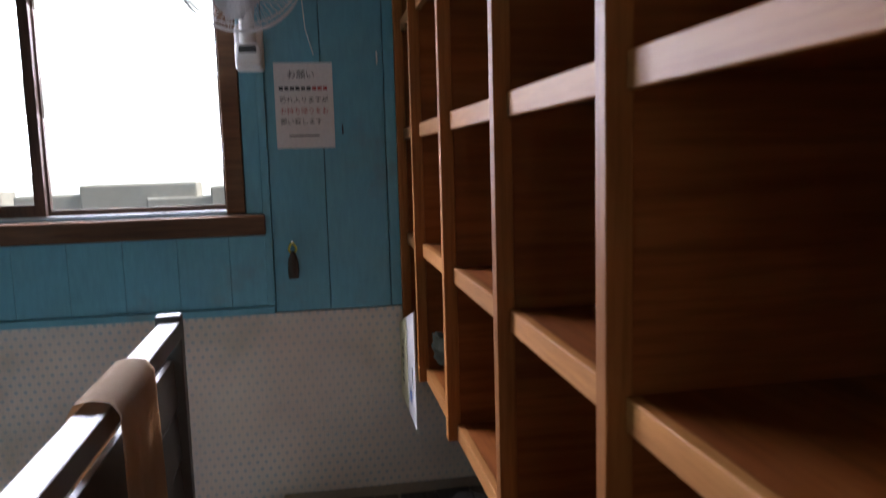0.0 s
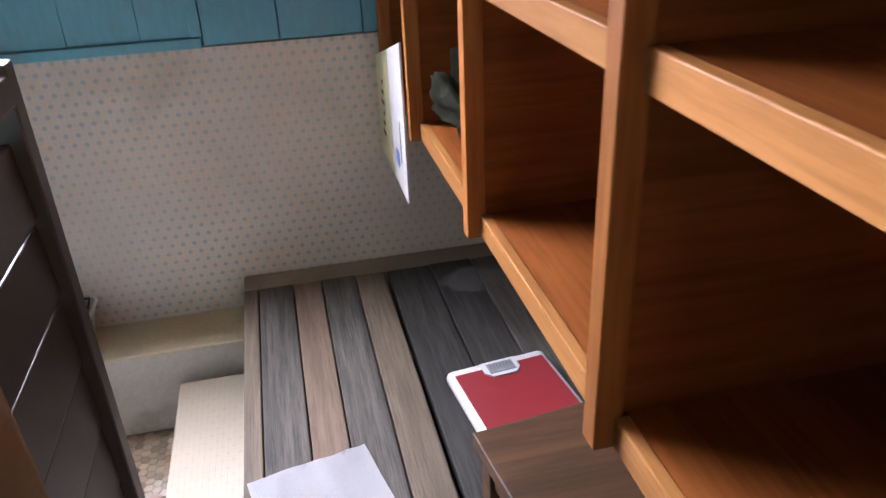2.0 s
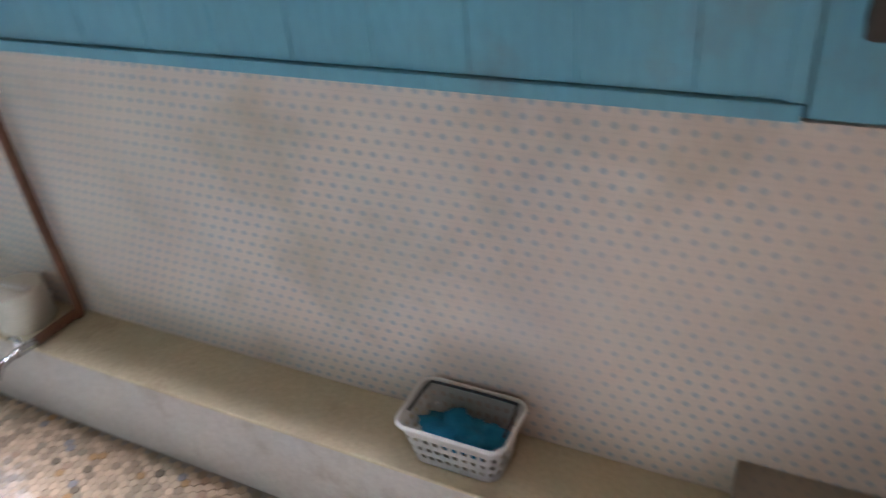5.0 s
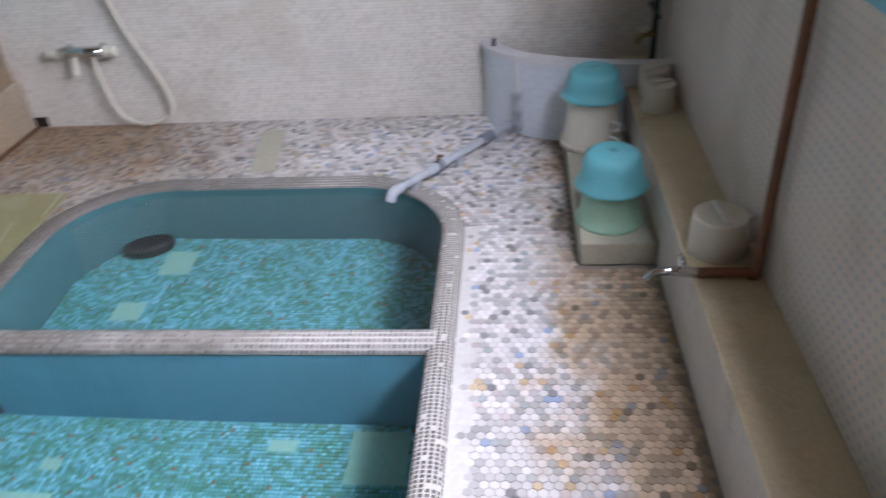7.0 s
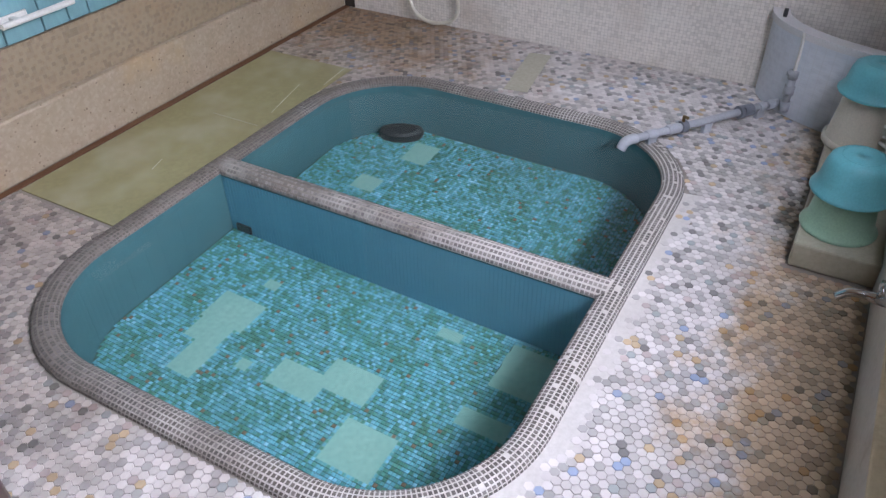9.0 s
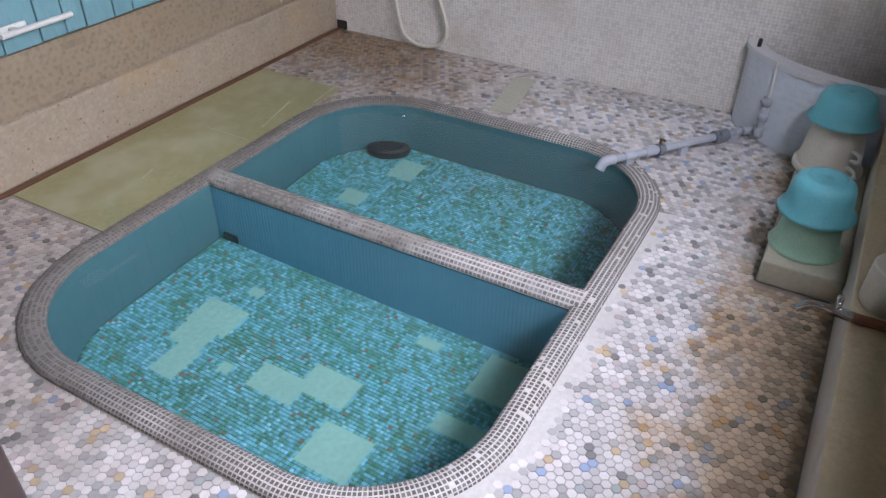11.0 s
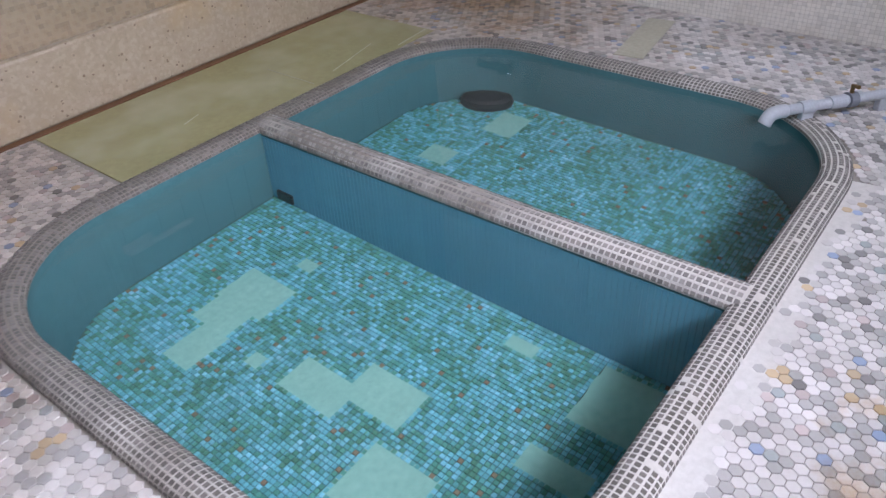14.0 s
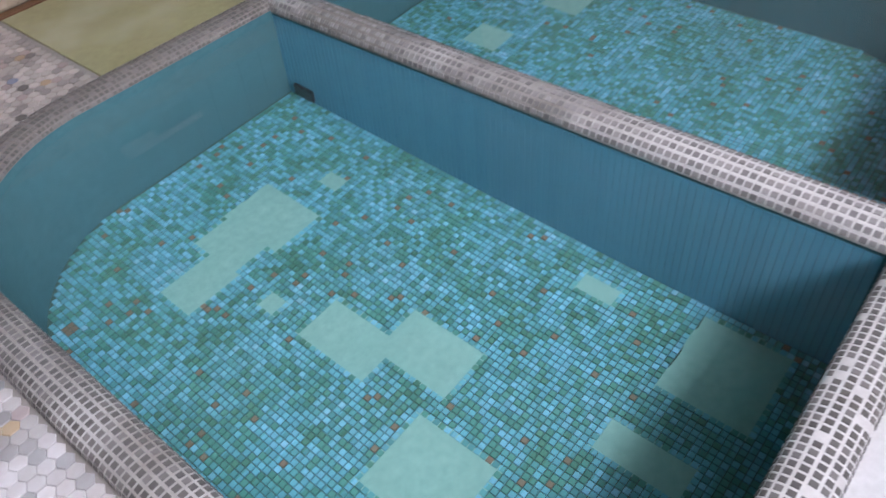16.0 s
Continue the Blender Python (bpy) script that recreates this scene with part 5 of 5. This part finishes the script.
writing("お願い", -0.06, 0.1, 0.034, "ink")
writing("恐れ入りますが", -0.09, 0.012, 0.0255, "ink")
writing("お持ち帰りをお", -0.09, -0.028, 0.0255, "ink_red")
writing("願い致します", -0.09, -0.067, 0.0255, "ink")
for i in range(9):
    part("bar", box(-0.09 + 0.02 * i, -0.075 + 0.02 * i, -0.0024, -0.0014, 0.056, 0.069), "ink" if i < 6 else "ink_red", note)
part("bar", box(-0.06, 0.05, -0.0024, -0.0014, -0.112, -0.107), "ink", note)

# brush on a nail
br = thing("hanging_brush", "dark brush with yellow cord hung on a nail", "brush", (0.03, WY - 0.016, 1.24))
part("nail", tube([(0, 0, 0.135), (0, -0.03, 0.138)], 0.003, 8), "chrome", br)
part("cord", tube(curve_points([(0, -0.02, 0.138), (-0.014, -0.018, 0.11), (0, -0.018, 0.095), (0.014, -0.018, 0.11), (0, -0.02, 0.138)], 5), 0.004, 8), "yellow", br, "yellow-green cord")
part("bristles", lathe([(0.001, 0.0), (0.018, 0.002), (0.021, 0.03), (0.018, 0.07), (0.009, 0.1), (0.001, 0.102)], 20), "brush_brown", br, "", True, pose(0, -0.024, 0))
for xx, zz, s in ((0.235, 1.79, 0.012), (0.37, 2.05, 0.016)):
    hk = thing("wall_hook", "small dark metal hook on the blue boards", "hook", (xx, WY - 0.0145, zz), group="hooks")
    part("hook", tube(curve_points([(0, 0, s), (0, -0.02, s), (0, -0.024, -s), (0, -0.012, -s * 1.4)], 5), 0.003, 8), "ink" if xx < 0.3 else "white_plastic", hk)

# ---- mosaic pieces, last ----
# rim tiles
mats = []
ROWS = 8
for i, p in enumerate(PATHP):
    for k in range(ROWS):
        u = (k + 0.5) / ROWS
        o = rim_at(p, u)
        if o.y > -0.7 and (noise.noise(Vector((o.x * 26, o.y * 26, 4.2))) > 0.52 or random.random() < 0.02):
            continue
        du = (rim_at(p, u + 0.02) - rim_at(p, u - 0.02)).normalized()
        al = Vector((-p[3], p[2], 0))
        nn = al.cross(du)
        if nn.z < 0:
            nn = -nn
        d = RIM_W / 2 * (1 - math.cos(math.pi * u))
        straight = abs(p[2]) > 0.999 or abs(p[3]) > 0.999
        s = 1.0 if straight else (TUB_R - d) / TUB_R
        width = (rim_at(p, u + 0.5 / ROWS) - rim_at(p, u - 0.5 / ROWS)).length / 0.015
        mats.append(BO @ oriented(o - nn * 0.0004, al * s, du * width, nn))
lay("tile", tile_template(0.0104, 0.0104, 0.0014, 0.0005), mats, "rim", rim, lambda q: -1.95 < q.x + bath.location.x < -1.15 and q.y + bath.location.y > -0.7, "tiles", "small dark grey tiles of the rim")
# divider capping
mats = []
n = int((YN - YS) / 0.0165)
for i in range(-2, n + 2):
    for k in range(7):
        an = math.pi * (k + 0.5) / 7
        o = Vector((DIV[0] + DW / 2 * (1 - math.cos(an)), YS + (i + 0.5) * 0.0165, -0.004 + 0.038 * math.sin(an) ** 0.8))
        if noise.noise(o * 11) > 0.55:
            continue
        nn = Vector((-math.cos(an) * 0.8, 0, math.sin(an))).normalized()
        du = Vector((0, 1, 0)).cross(nn)
        mats.append(BO @ oriented(o, Vector((0, 1, 0)), -du if du.x < 0 else du, nn))
lay("tile", tile_template(0.0122, 0.0122, 0.0018, 0.0006), mats, "cap", cap, lambda q: q.y + bath.location.y > -1.4, "tiles", "small grey tiles of the capping")
# bath floor mosaic
mats = []
p = 0.015
x = TUB[0] + RIM_W
while x < TUB[1] - RIM_W:
    y = TUB[2] + RIM_W
    while y < TUB[3] - RIM_W:
        if inside_rr(x, y, TUB, TUB_R) < -RIM_W - 0.006 and not (DIV[0] - 0.004 < x < DIV[1] + 0.004) and not any(a + 0.001 < x < b - 0.001 and c + 0.001 < y < d - 0.001 for a, b, c, d in PATCHES):
            mats.append(BO @ Matrix.Translation((x, y, TUB_FLOOR - 0.003)))
        y += p
    x += p
lay("tile", tile_template(0.0129, 0.0129, 0.0034, 0.0006), mats, "tubt", tub_floor, lambda q: -1.42 < q.x + bath.location.x < -1.1 and -1.75 < q.y + bath.location.y < -1.4, "tiles", "teal, green and pale blue mosaic tiles")
# upright tile strips on the divider and the tub wall
sh = -0.014 - TUB_FLOOR
T = tile_template(0.0153, sh, 0.0016, 0.0004)
mats = []
for i in range(int((YN - YS) / 0.0165)):
    yy = YS + (i + 0.5) * 0.0165
    zz = TUB_FLOOR + sh / 2
    mats.append(BO @ oriented((DIV[1] - 0.004, yy, zz), (0, 1, 0), (0, 0, 1), (1, 0, 0)))
    mats.append(BO @ oriented((DIV[0] + 0.004, yy, zz), (0, -1, 0), (0, 0, 1), (-1, 0, 0)))
lay("tile_strip", T, mats, "strip", divider, lambda q: True, "tile_strips", "narrow upright blue tiles")
# pale mortar filled in beside the north rim
bm = bmesh.new()
prev = None
for q in rounded_rect(*TUB, TUB_R, 0.03):
    if q[1] < -0.8 or q[0] < -2.7:
        prev = None
        continue
    w = 0.062 + 0.03 * noise.noise(Vector((q[0] * 5, q[1] * 5, 1.0)))
    now = [bm.verts.new((q[0] + q[2] * d, q[1] + q[3] * d, 0.0)) for d in (-0.01, w)]
    if prev:
        bm.faces.new((prev[0], prev[1], now[1], now[0]))
    prev = now
part("mortar", bm, "rim_mortar", floor, "whitish mortar filled in beside the rim")
# hexagonal floor
mats = []
p = 0.0272
col = 0
x = WEST + 0.015
while x < -0.05:
    y = SOUTH + 0.03 + (p / 2 if col % 2 else 0)
    while y < LEDGE_Y - 0.008:
        off = inside_rr(x, y, TUB, TUB_R)
        free = off > 0.008
        if y > -0.8 and x > -2.7:
            free = off > 0.05 + 0.03 * noise.noise(Vector((x * 5, y * 5, 1.0))) or (off > 0.02 and random.random() < 0.28)
        free = free and not (-3.03 < x < -1.45 and y < -2.305) and not (x < -2.395 and y > -0.075 and x > -3.34)
        free = free and not (x > -0.28 and -1.9 < y < 0.18)
        free = free and not (((x - WEST) / 0.415) ** 2 + ((y - NORTH) / 0.83) ** 2 < 1)
        if free:
            mats.append(pose(x, y, -0.003 + random.uniform(-0.0004, 0.0004), 0, 0, 0))
        y += p
    x += p * 0.866
    col += 1
lay("tile", hex_template(0.0149, 0.0035, 0.001), mats, "hex", floor, lambda q: -0.84 < q.x < -0.62 and -1.6 < q.y < -0.75, "tiles", "pale, grey, blue and ochre hexagonal tiles")
